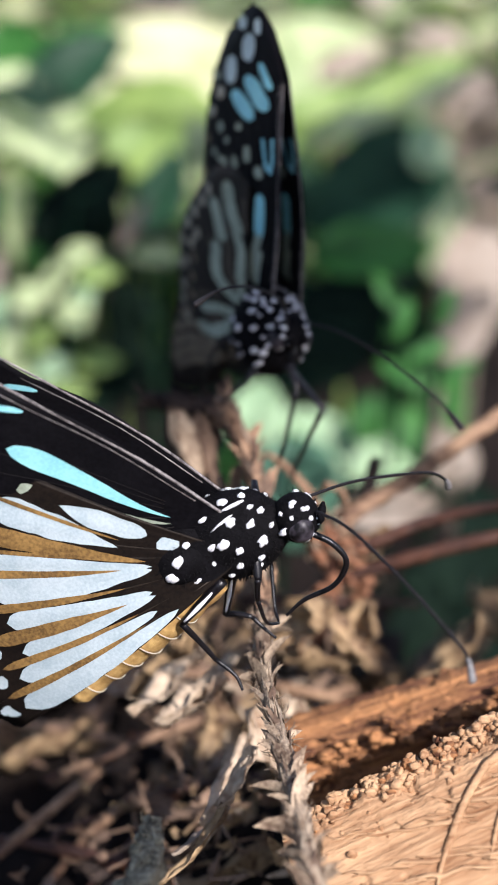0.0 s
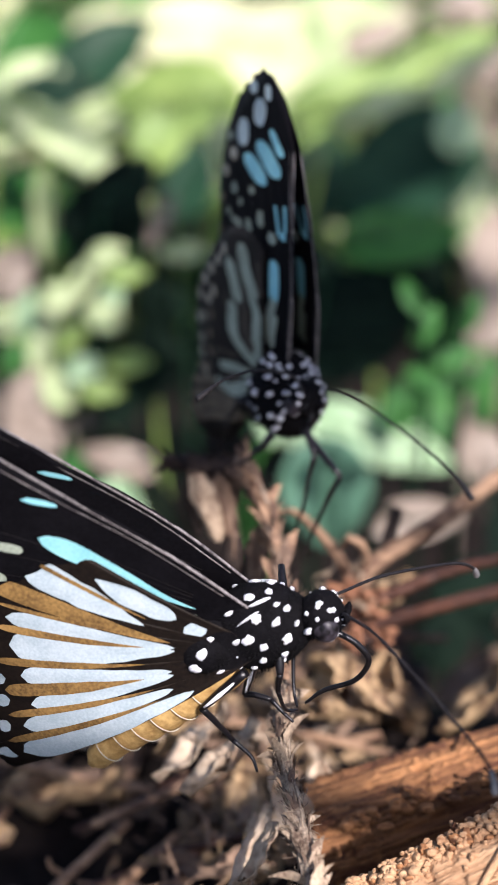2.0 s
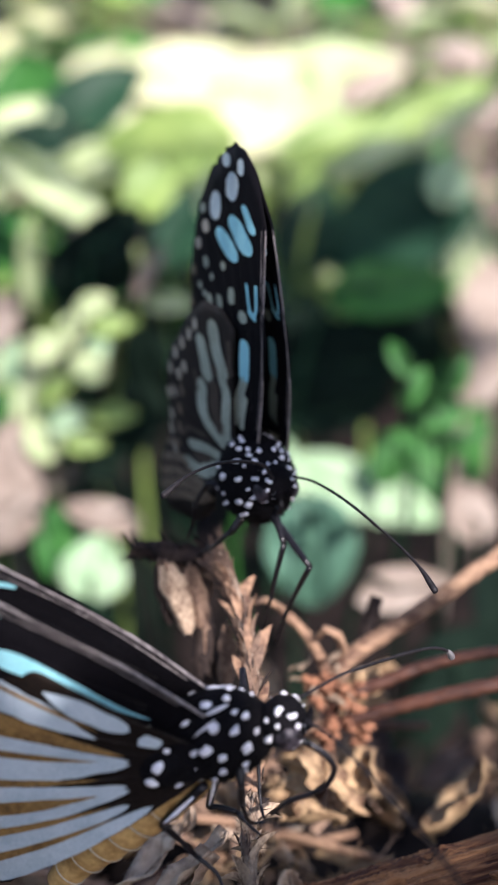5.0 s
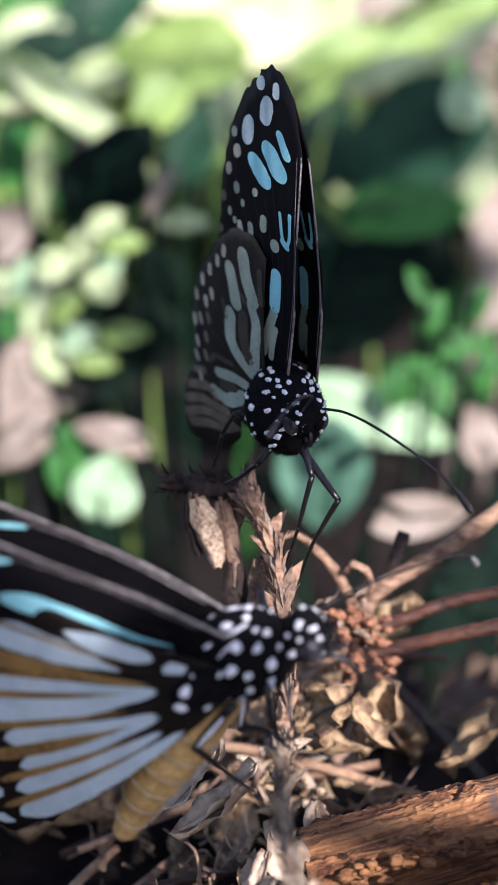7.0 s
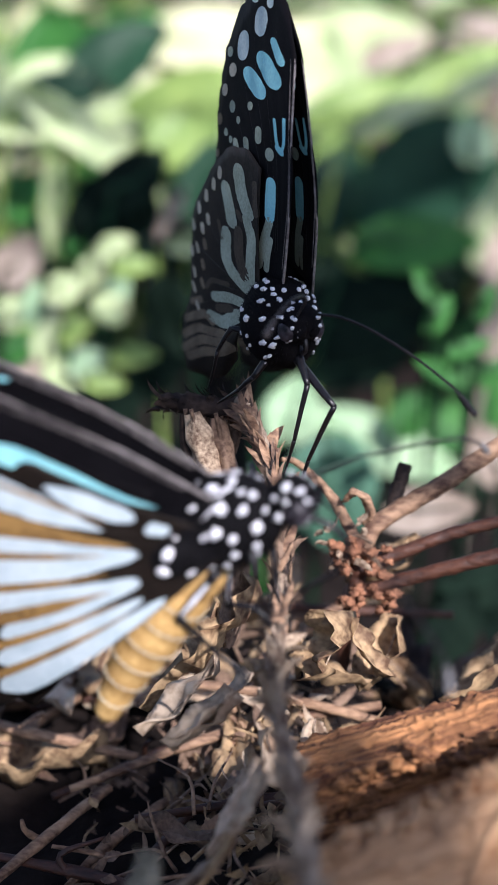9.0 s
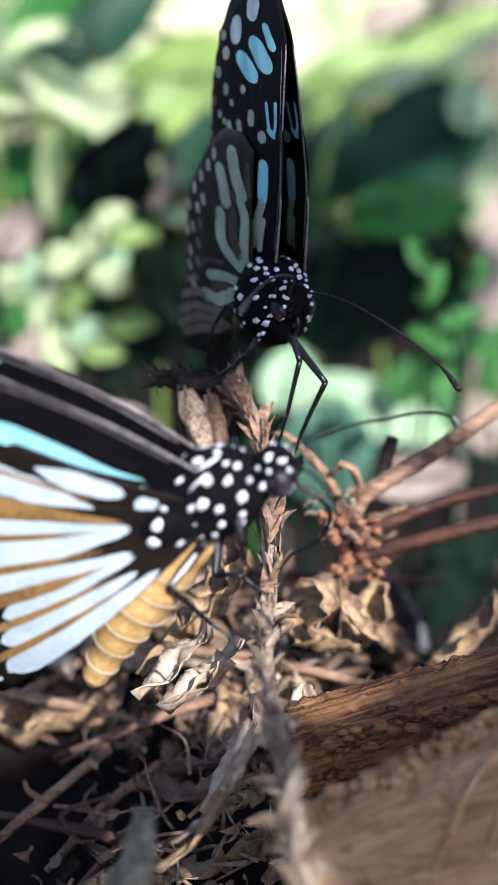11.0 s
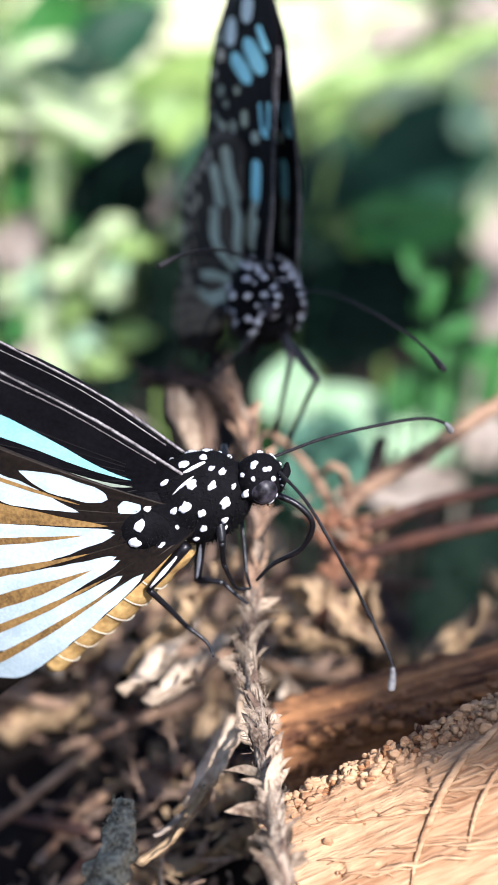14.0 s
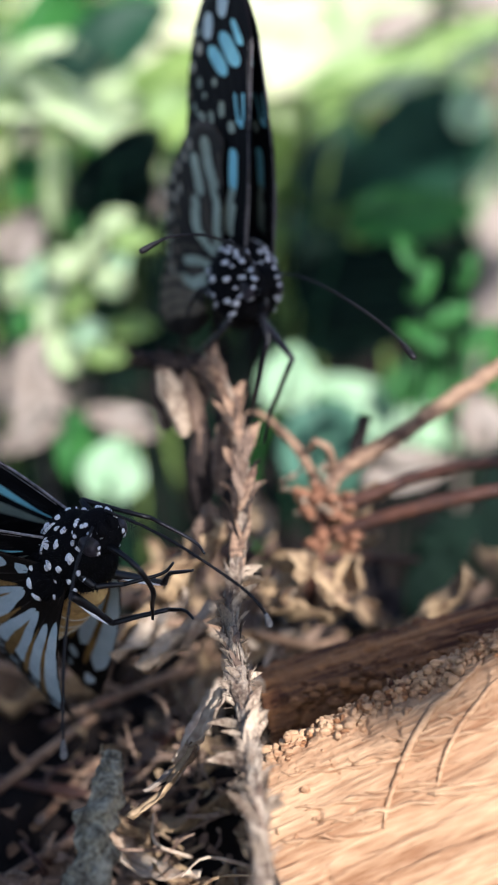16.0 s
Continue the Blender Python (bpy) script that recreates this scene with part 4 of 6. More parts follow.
def hanging_husk(start, end, width, mat, label, seed, curl=0.8):
    """A shrivelled leaf that hangs from the flower head, creased and rolled in at its edges."""
    a, b = Vector(start), Vector(end)
    d = b - a
    root = thing("dry_husk", at(*start), label, "husk", "husks hanging from the flower head")
    bm = bmesh.new()
    n, k = 16, 10
    side = d.cross(Vector((0, 1, 0))).normalized()
    face = side.cross(d).normalized()
    for lift in (0.0, 0.14):
        rows = []
        for i in range(n + 1):
            t = i / n
            half = width / 2 * (0.35 + 0.65 * math.sin(math.pi * min(1, 0.12 + 0.8 * t))) * (1 + 0.3 * noise.noise(Vector((t * 5, seed, 0))))
            row = []
            for j in range(k + 1):
                q = 2 * j / k - 1
                crease = 0.5 * noise.noise(Vector((t * 3 + seed, q * 2.2, 1))) + 0.22 * noise.noise(Vector((t * 9 + seed, q * 5, 4)))
                roll = curl * width * 0.4 * q * q * (0.5 + t)
                row.append(bm.verts.new(d * t * (1 + 0.07 * noise.noise(Vector((q * 4, seed, 7)))) + side * half * q * (1 - 0.25 * curl * q * q) + face * (roll + crease + lift)))
            rows.append(row)
        for p, q in zip(rows, rows[1:]):
            for j in range(k):
                bm.faces.new((p[j], p[j + 1], q[j + 1], q[j]))
    part("blade", bm, mat, root)
    bm = bmesh.new()
    tube(bm, [(0, 0, 0.6), d * 0.3 + face * 0.3, d * 0.9 + face * 0.2], [0.3, 0.22, 0.1], 6, 5)
    part("midrib", bm, M_DARKBRACT, root)


hanging_husk((-9.6, 154.6, -58.2), (-6.9, 152.4, -66.9), 4.4, M_BRACT, "pale brown shrivelled husk under the flower head", 2)
hanging_husk((-6.6, 155.4, -59.0), (-4.6, 153.0, -68.8), 3.8, M_DARKBRACT, "dark brown shrivelled husk beside the stalk", 5, 1.1)
hanging_husk((-10.4, 155.6, -58.6), (-9.4, 155.0, -67.0), 3.4, M_DARKDRY, "blackened shrivelled husk under the flower head", 8, 1.0)
hanging_husk((-4.6, 152.0, -66.0), (-4.8, 149.0, -77.0), 4.6, M_DARKDRY, "blackened curled husk beside the stalk", 11, 0.9)
hanging_husk((-1.6, 150.6, -64.5), (-2.2, 148.0, -73.5), 3.2, M_DARKBRACT, "brown curled husk against the stalk", 14, 1.2)
hanging_husk((-3.0, 146.0, -74.0), (-4.6, 141.0, -83.0), 4.4, M_DARKBRACT, "brown torn husk low on the stalk", 17, 0.9)


def build_twigs():
    root = thing("twig", at(12.3, 161.5, -82.0), "forked red-brown dry twig with crumbs of soil", "twig")
    o = Vector((12.3, 161.5, -82.0))

    def bar(name, pts, radii, mat, sides=10, rough=0.22, seed=0):
        bm = bmesh.new()
        tube(bm, [Vector(p) - o for p in pts], radii, sides, 9, rough, seed)
        return part(name, bm, mat, root)

    bar("branch", [(12.0, 161.9, -82.6), (14.1, 163.7, -77.6), (22.9, 167.0, -72.9), (30.8, 170.2, -68.4), (37, 172.8, -65.0), (50, 178, -57)], [1.1, 1.25, 1.25, 1.2, 1.2, 1.2], M_TWIG, seed=1)
    bar("branch", [(12.6, 161.9, -81.8), (9.2, 163.5, -74.9), (5.7, 164.0, -70.6), (3.2, 162.8, -67.9), (1.6, 158.5, -65.8)], [0.9, 0.75, 0.6, 0.45, 0.3], M_TWIG, seed=2)
    bar("branch", [(12.5, 161.7, -82.6), (18.3, 161.7, -80.1), (24.1, 161.9, -77.6), (31.3, 161.0, -75.1), (38, 160.0, -73.8), (52, 158, -72)], [1.1, 0.95, 0.9, 0.85, 0.85, 0.85], M_REDTWIG, seed=3)
    bar("branch", [(11.5, 160.2, -86.0), (19.7, 159.6, -82.8), (29.8, 158.3, -79.0), (38, 157.5, -76.8), (52, 156, -74)], [1.0, 1.0, 1.05, 1.0, 1.0], M_REDTWIG, seed=4)
    bar("stub", [(16.2, 165.2, -77.0), (17.2, 167.0, -73.6), (18.2, 168.7, -70.6)], [1.0, 1.05, 0.95], M_DARKDRY, seed=5)
    bar("branch", [(12.3, 161.5, -82.0), (11.0, 161.0, -89.0), (10.0, 162, -99)], [1.2, 1.0, 1.1], M_REDTWIG, seed=6)
    rng = random.Random(3)
    for c, r, n in (((11.6, 160.4, -80.2), 2.2, 22), ((14.6, 160.6, -82.0), 2.2, 18), ((11.4, 159.2, -86.6), 1.9, 16), ((15.6, 159.0, -86.0), 1.7, 12), ((9.2, 161.0, -79.5), 1.4, 9)):
        for _ in range(n):
            p = Vector(c) + Vector((rng.gauss(0, r * 0.5), rng.gauss(0, r * 0.35), rng.gauss(0, r * 0.5)))
            s = rng.uniform(0.3, 0.95)
            part("crumb", ball(bmesh.new(), p - o, (s, s * 0.8, s * 0.85), 12, 9, 1.1, 2.6), M_CRUMB, root)
    for _ in range(16):
        p = Vector((rng.uniform(7, 14), rng.uniform(159, 162), rng.uniform(-84, -74)))
        d = Vector((rng.uniform(-1, 1), rng.uniform(-1, 0.2), rng.uniform(-1, 1))).normalized()
        part("bract", bract(bmesh.new(), p - o, d, Vector((rng.uniform(-1, 1), 0, rng.uniform(-1, 1))).normalized(), rng.uniform(1.5, 3.5), rng.uniform(0.4, 0.9), rng.uniform(0.2, 1), rng), M_BRACT, root)
    curl = [(9.8, 162.0, -73.2), (11.0, 161.4, -71.6), (12.6, 161.2, -72.4), (13.2, 161.4, -74.6), (12.2, 161.6, -76.0)]
    bm = bmesh.new()
    tube(bm, [Vector(p) - o for p in curl], [0.5, 1.1, 1.2, 1.0, 0.4], 10, 6, 0.4, 7, flat=0.45)
    part("curled_bract", bm, M_TWIG, root)


build_twigs()


# ---- dry leaves and litter ----
def leaf_mesh(length, width, curl, cup, seed, n=14, k=6, ragged=0.08, tip=1.0):
    """A leaf blade from its stalk end along x, thin but with two faces, cupped across and curled along."""
    bm = bmesh.new()
    sheets = []
    for lift in (0.0, 0.12 if length < 40 else 0.5):
        grid = []
        for i in range(n + 1):
            t = i / n
            half = width / 2 * (math.sin(math.pi * min(1, 0.04 + 0.96 * t) ** (0.8 * tip)) ** 0.75 + 0.02)
            ang = curl * t
            x = length * (math.sin(ang) / curl if abs(curl) > 0.01 else t)
            z = length * ((1 - math.cos(ang)) / curl if abs(curl) > 0.01 else 0)
            row = []
            for j in range(k + 1):
                q = 2 * j / k - 1
                rag = 1 + ragged * noise.noise(Vector((i * 0.7, q * 3, seed)))
                wave = ragged * 1.2 * width * noise.noise(Vector((t * 4, q * 1.5, seed + 5)))
                row.append(bm.verts.new((x, half * q * rag, z + cup * width * q * q + wave + lift - 0.04 * width * max(0, 0.3 - abs(q)))))
            grid.append(row)
        for a, b in zip(grid, grid[1:]):
            for j in range(k):
                bm.faces.new((a[j], a[j + 1], b[j + 1], b[j]))
        sheets.append(grid[0] + [g[-1] for g in grid[1:-1]] + grid[-1][::-1] + [g[0] for g in grid[1:-1]][::-1])
    a, b = sheets
    for i in range(len(a)):
        j = (i + 1) % len(a)
        bm.faces.new((a[i], a[j], b[j], b[i]))
    return bm


def dry_leaf(start, end, width, roll, mat, label, curl=0.5, cup=0.25, seed=1):
    """A dry leaf lying from start to end, turned by roll about its length."""
    a, b = Vector(start), Vector(end)
    d = b - a
    m = Matrix.Translation(a * MM) @ d.to_track_quat("X", "Z").to_matrix().to_4x4() @ pose(0, 0, 0, roll, math.degrees(curl) / 2, 0)
    root = thing("dry_leaf", m, label, "leaf", "dry leaves of the litter")
    part("blade", leaf_mesh(d.length, width, curl, cup, seed, n=18, ragged=0.34), mat, root)
    rib = bmesh.new()
    tube(rib, [(0, 0, 0.1), (d.length * 0.4, 0, d.length * 0.4 * curl * 0.2), (d.length * 0.8, 0, d.length * 0.64 * curl * 0.5)], [0.25, 0.15, 0.06], 6, 4)
    part("midrib", rib, M_STALK, root)
    return root


dry_leaf((9.2, 150.4, -83.0), (8.6, 143.6, -89.6), 8.5, 55, M_DRYLEAF, "curled tan dry leaf hanging beside the twig", 0.7, 0.3, 1)
dry_leaf((10.0, 150.6, -84.0), (13.9, 145.3, -90.6), 4.5, -30, M_DRYLEAF, "torn tan dry leaf beside the twig", 0.9, 0.35, 2)
dry_leaf((-1.4, 146.5, -76.5), (-6.0, 137.0, -84.0), 7.0, 40, M_DRYLEAF, "folded olive-tan dry leaf under the stalk", 0.5, 0.35, 3)
dry_leaf((-5.5, 138.0, -82.6), (-12.6, 127.0, -86.4), 4.2, 25, M_PALELEAF, "narrow bleached dry leaf in the litter", 0.4, 0.3, 4)
dry_leaf((-2.6, 129.0, -81.6), (-9.5, 123.2, -85.4), 3.8, 20, M_PALELEAF, "short pinkish dry leaf in the litter", 0.6, 0.4, 5)
dry_leaf((0.8, 114.2, -81.0), (-2.2, 110.4, -86.4), 2.6, 30, M_PALELEAF, "pale straw-like dry leaf tip", 0.3, 0.3, 6)
dry_leaf((-2.0, 110.6, -86.0), (-8.5, 104.5, -92.0), 1.8, 30, M_DRYLEAF, "narrow greenish dry leaf in the litter", 0.5, 0.3, 7)


def build_husk(a, b):
    """An upright crumbling husk, thicker below."""
    a, b = Vector(a), Vector(b)
    root = thing("dry_husk", at(b.x, b.y, b.z), "upright crumbling grey-green dry husk", "husk", "")
    bm = bmesh.new()
    line = [(b - b) + (a - b) * t for t in (-0.4, 0, 0.2, 0.4, 0.6, 0.8, 0.95)]
    tube(bm, line, [2.2, 2.3, 2.2, 2.3, 2.0, 1.7, 0.8], 40, 14, 0.55, 31, flat=0.8)
    for v in bm.verts:
        n = noise.noise(v.co * 0.9) * 0.5 + noise.noise(v.co * 2.3) * 0.45 + noise.noise(v.co * 5) * 0.2
        v.co += Vector((v.co.x - (a - b).x * 0.3, v.co.y, 0)).normalized() * n * 0.9
    part("shell", bm, M_HUSK, root)
    rng = random.Random(71)
    for _ in range(26):
        c = (a - b) * rng.uniform(0, 0.95) + Vector((rng.uniform(-1.8, 1.8), -1.2, rng.uniform(-0.6, 0.6)))
        d = Vector((rng.uniform(-1, 1), -0.6, rng.uniform(-0.4, 1))).normalized()
        part("flake", bract(bmesh.new(), c, d, Vector((rng.uniform(-0.6, 0.6), 0.2, 1)).normalized(), rng.uniform(0.8, 2.0), rng.uniform(0.3, 0.7), rng.uniform(0.2, 0.8), rng), M_HUSK, root)
    return root


build_husk((-8.6, 96.2, -75.0), (-11.0, 84.0, -86.0))
dry_leaf((17.5, 158.0, -88.0), (14.0, 150.0, -95.0), 6.0, 20, M_DRYLEAF, "tan dry leaf under the twig", 0.6, 0.3, 31)
dry_leaf((22.0, 172.0, -84.0), (12.0, 168.0, -90.0), 6.0, 15, M_DRYLEAF, "tan dry leaf behind the twig", 0.5, 0.3, 33)
dry_leaf((34.0, 160.0, -92.0), (25.0, 150.0, -98.0), 7.0, 25, M_DRYLEAF, "broad tan dry leaf in the litter", 0.5, 0.3, 34)
dry_leaf((0.0, 126.0, -84.0), (3.5, 119.0, -90.0), 5.0, -20, M_PALELEAF, "pale dry leaf under the stalk", 0.5, 0.2, 10)
dry_leaf((0.4, 122.5, -85.6), (-4.2, 111.5, -89.6), 2.6, 25, M_PALELEAF, "narrow sunlit pale leaf strip beside the stalk", 0.3, 0.3, 41)
dry_leaf((-1.2, 131.0, -80.2), (-9.4, 124.0, -85.2), 3.2, 20, M_PALELEAF, "pinkish sunlit dry leaf beside the stalk", 0.3, 0.35, 42)
dry_leaf((-4.6, 147.0, -80.6), (-13.6, 138.0, -91.0), 3.6, 30, M_DRYLEAF, "olive-tan folded dry leaf blade", 0.35, 0.4, 43)
dry_leaf((5.8, 134.0, -88.0), (6.2, 128.5, -94.0), 3.4, 5, M_PALELEAF, "bleached leaf flake leaning on the log", 0.4, 0.2, 44)
dry_leaf((2.6, 151.0, -88.6), (11.8, 147.6, -93.6), 5.0, -20, M_DRYLEAF, "torn tan leaf under the twig", 0.5, 0.3, 45)
dry_leaf((-1.4, 124.0, -87.6), (-1.0, 119.0, -90.6), 2.6, 40, M_PALELEAF, "small pale flake in the litter", 0.4, 0.3, 46)
dry_leaf((-3.4, 112.0, -88.4), (-7.4, 107.2, -90.0), 1.0, 30, GREENS["straw"], "thin greenish grass blade in the litter", 0.5, 0.3, 47)


def litter():
    rng = random.Random(21)
    for i in range(130):
        x, y = rng.uniform(-50, 50), rng.uniform(70, 215)
        if x > 8 and y < 140 or x > 4 and y < 205 and rng.random() < 0.6:
            continue
        z = ground_height(x, y) + rng.uniform(1.5, 8)
        a = rng.uniform(0, 2 * math.pi)
        l = rng.uniform(7, 20)
        # Front left leaves take dark browns: the wing's shade put into their colour.
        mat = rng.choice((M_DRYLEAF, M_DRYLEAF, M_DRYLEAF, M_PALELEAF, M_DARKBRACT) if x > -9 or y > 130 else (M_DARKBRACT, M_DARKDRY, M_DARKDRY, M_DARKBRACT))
        dry_leaf((x, y, z), (x + l * math.cos(a), y + l * math.sin(a), z + rng.uniform(-4, 3)), l * rng.uniform(0.25, 0.5), rng.uniform(-35, 35), mat, "dry litter leaf, dark where shade is put in", rng.uniform(0.2, 0.9), rng.uniform(0.1, 0.35), i)
    for i in range(26):
        x, y = rng.uniform(-45, 10), rng.uniform(85, 190)
        z = ground_height(x, y) + rng.uniform(2, 7)
        a = rng.uniform(-0.5, 1.2)
        l = rng.uniform(18, 45)
        bm = bmesh.new()
        p = Vector((math.cos(a), math.sin(a), rng.uniform(-0.05, 0.15)))
        tube(bm, [-p * l / 2, Vector((rng.uniform(-2, 2), rng.uniform(-2, 2), 0.8)), p * l / 2], [0.5, 0.8, 0.6], 8, 6, 0.25, i)
        root = thing("twig", at(x, y, z), "thin dry twig in the litter", "twig", "twigs in the litter")
        # Nearer twigs get darker bark, which stands in for the shade there.
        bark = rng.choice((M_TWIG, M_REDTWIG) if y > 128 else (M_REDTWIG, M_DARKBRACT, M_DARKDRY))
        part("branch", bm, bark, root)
        bm = bmesh.new()
        q = p * l * rng.uniform(-0.2, 0.2)
        tube(bm, [q, q + Vector((rng.uniform(-2, 2), rng.uniform(-2, 2), 2.5)), q + Vector((rng.uniform(-5, 5), rng.uniform(-5, 5), 4))], [0.5, 0.4, 0.25], 7, 4, 0.25, i)
        part("side_shoot", bm, bark, root)


litter()


def dark_litter():
    """Dark brown leaves added in the hollow behind the logs, its shade put into their colour."""
    rng = random.Random(52)
    for i in range(90):
        x, y = rng.uniform(4, 110), rng.uniform(165, 480)
        z = ground_height(x, y) + rng.uniform(1.5, 6)
        a = rng.uniform(0, 2 * math.pi)
        l = rng.uniform(12, 28)
        dry_leaf((x, y, z), (x + l * math.cos(a), y + l * math.sin(a), z + rng.uniform(-4, 5)), l * rng.uniform(0.3, 0.55), rng.uniform(-35, 35), rng.choice((M_DARKBRACT, M_DARKBRACT, M_DARKDRY, M_DRYLEAF)), "dark brown leaf behind the log, shade in its colour", rng.uniform(0.2, 0.9), rng.uniform(0.1, 0.35), 300 + i)


dark_litter()


def fragments():
    """Small torn flakes, straws and rootlets scattered over the mound."""
    rng = random.Random(88)
    root = thing("leaf_fragments", at(0, 0, 0), "small torn dry flakes and straws over the mound", "leaf litter", "", "stuff")
    for k, mat in enumerate((M_DRYLEAF, M_PALELEAF, M_DARKBRACT)):
        bm = bmesh.new()
        for _ in range((150, 60, 260)[k]):
            # Dark flakes reach farther left and nearer, their colour holding the shade.
            x, y = rng.gauss((1, 1, -6)[k], (7, 6, 14)[k]), rng.uniform(112 if k < 2 else 100, 178)
            if x > 9 and y < 140:
                continue
            p = Vector((x, y, ground_height(x, y) + rng.uniform(1, 9)))
            d = Vector((rng.uniform(-1, 1), rng.uniform(-1, 0.4), rng.uniform(0, 1))).normalized()
            u = Vector((rng.uniform(-1, 1), rng.uniform(-1, 1), rng.uniform(-0.5, 0.6))).normalized()
            bract(bm, p, d, u, rng.uniform(1.2, 5), rng.uniform(0.3, 1.3), rng.uniform(0, 1.3), rng)
        for _ in range((14, 6, 30)[k]):
            x, y = rng.gauss(-2, 10), rng.uniform(104, 178)
            if x > 9 and y < 140:
                continue
            p = Vector((x, y, ground_height(x, y) + rng.uniform(2, 9)))
            e = Vector((rng.uniform(-1, 1), rng.uniform(-1, 1), rng.uniform(-0.2, 0.6))).normalized() * rng.uniform(5, 16)
            tube(bm, [p, p + e * 0.5 + Vector((rng.uniform(-2, 2), rng.uniform(-2, 2), rng.uniform(0, 2))), p + e], [0.28, 0.22, 0.1], 5, 4)
        tagged(part("flake_layer", bm, mat, root), kind="stuff")


fragments()


# ---- plants behind ----
def broad_leaf(x, y, z, length, width, turn, colour, label=""):
    """A leaf on its own stem from the ground; turn is the way of its tip, seen from the front, in degrees."""
    rng = random.Random(int(x * 7 + y * 3 + z))
    tip = Vector((math.cos(radians(turn)), 0.3 * math.sin(radians(turn)), math.sin(radians(turn)))).normalized()
    face = Vector((rng.uniform(-0.3, 0.3), -0.75, 0.65))
    face = (face - tip * face.dot(tip)).normalized()
    side = face.cross(tip)
    m = Matrix((tip, side, face)).transposed().to_4x4()
    base = Vector((x, y, z)) - tip * length * 0.5
    root = thing("plant", Matrix.Translation(base * MM) @ m, label or {"dark": "broad dark green leaf on a stem", "green": "mid-green leaf on a stem", "lime": "sunlit lime-green leaf on a stem", "pale": "pale green leaf with sun brightness in its colour", "yellow": "yellow-green leaf with sun brightness in its colour", "straw": "withered straw-coloured leaf on a stem", "mint": "mint-green leaf with sun brightness in its colour", "teal": "half-shaded blue-green leaf on a stem", "gap_shade": "near-black leaf, gap shade put in its colour"}[colour], "plant", "plants behind the stalk")
    part("leaf", leaf_mesh(length, width, -0.5, 0.10, rng.random() * 50, n=16, k=8, ragged=0.05), GREENS[colour], root)
    inv = (Matrix.Translation(base) @ m).inverted()
    foot = Vector((x - tip.x * length * 0.7, y + 20, 0))
    foot.z = ground_height(foot.x, foot.y) - 3
    bm = bmesh.new()
    pts = [Vector((length * 0.85, 0, -0.25 * length * 0.72)), Vector((length * 0.4, 0, -0.04 * length)), Vector((0, 0, -0.3)), inv @ (base.lerp(foot, 0.4) - tip * length * 0.2), inv @ foot]
    thick = min(1.0, length / 32)
    tube(bm, pts, [r * thick for r in (0.3, 0.7, 1.2, 1.6, 2.0)], 7, 6)
    # Small leaves' stems get the shade-dark colour to merge with the gaps.
    part("stem", bm, GREENS["gap_shade" if length < 30 else {"straw": "straw", "gap_shade": "dark", "dark": "dark", "green": "dark", "teal": "dark", "mint": "green"}.get(colour, "lime")], root)
    return root


broad_leaf(-54, 390, -162, 28, 11, 160, 'straw')
broad_leaf(-91, 430, -167, 29, 19, 120, 'straw')
broad_leaf(-111, 480, -176, 34, 18, 60, 'straw')
broad_leaf(-80, 459, -178, 29, 11, 20, 'straw')
broad_leaf(-86, 387, -167, 28, 11, 200, 'straw')
broad_leaf(-88, 519, -188, 37, 17, 140, 'pale')
broad_leaf(-111, 560, -192, 34, 24, 70, 'straw')
# Leaves added in the dark gaps, with shade in their base colour.
broad_leaf(-58, 493, -93, 32, 24, 50, 'gap_shade')
broad_leaf(-68, 500, -102, 33, 29, 60, 'gap_shade')
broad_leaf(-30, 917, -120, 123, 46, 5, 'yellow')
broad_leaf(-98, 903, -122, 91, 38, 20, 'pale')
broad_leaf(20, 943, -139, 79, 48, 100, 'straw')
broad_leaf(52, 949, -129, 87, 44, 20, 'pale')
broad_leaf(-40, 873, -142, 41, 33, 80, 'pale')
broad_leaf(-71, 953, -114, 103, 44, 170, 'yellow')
broad_leaf(52, 292, -156, 29, 17, 30, 'gap_shade')
broad_leaf(67, 324, -157, 29, 19, 100, 'gap_shade')
broad_leaf(56, 261, -153, 26, 15, 150, 'gap_shade')
broad_leaf(40, 262, -150, 20, 12, 60, 'gap_shade')
broad_leaf(69, 406, -168, 23, 17, 110, 'straw')
broad_leaf(-22, 895, -112, 120, 41, 10, 'yellow')
broad_leaf(-62, 870, -116, 80, 33, 20, 'pale')
broad_leaf(-114, 582, -181, 42, 29, 120, 'straw')
broad_leaf(-63, 494, -105, 28, 24, 150, 'gap_shade')
broad_leaf(-77, 503, -107, 29, 18, 80, 'gap_shade')
broad_leaf(-138, 639, -128, 28, 14, 90, 'gap_shade')
broad_leaf(38, 582, -174, 69, 45, 10, 'gap_shade')
broad_leaf(20, 604, -172, 46, 41, 100, 'gap_shade')
broad_leaf(58, 596, -167, 54, 32, 160, 'gap_shade')
broad_leaf(36, 564, -190, 52, 23, 20, 'gap_shade')
broad_leaf(-53, 473, -165, 35, 22, 30, 'gap_shade')
broad_leaf(-63, 451, -164, 25, 17, 120, 'gap_shade')
broad_leaf(87, 840, -88, 56, 21, 40, 'gap_shade')
broad_leaf(-53, 543, -155, 27, 22, 100, 'gap_shade')
broad_leaf(-51, 503, -163, 28, 18, 110, 'gap_shade')
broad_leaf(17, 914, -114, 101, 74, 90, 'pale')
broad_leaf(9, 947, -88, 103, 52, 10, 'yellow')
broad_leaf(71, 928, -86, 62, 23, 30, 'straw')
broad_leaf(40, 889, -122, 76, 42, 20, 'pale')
broad_leaf(107, 587, -148, 50, 40, 90, 'straw')
broad_leaf(96, 539, -161, 39, 22, 60, 'straw')
broad_leaf(35, 281, -130, 25, 11, 10, 'straw')
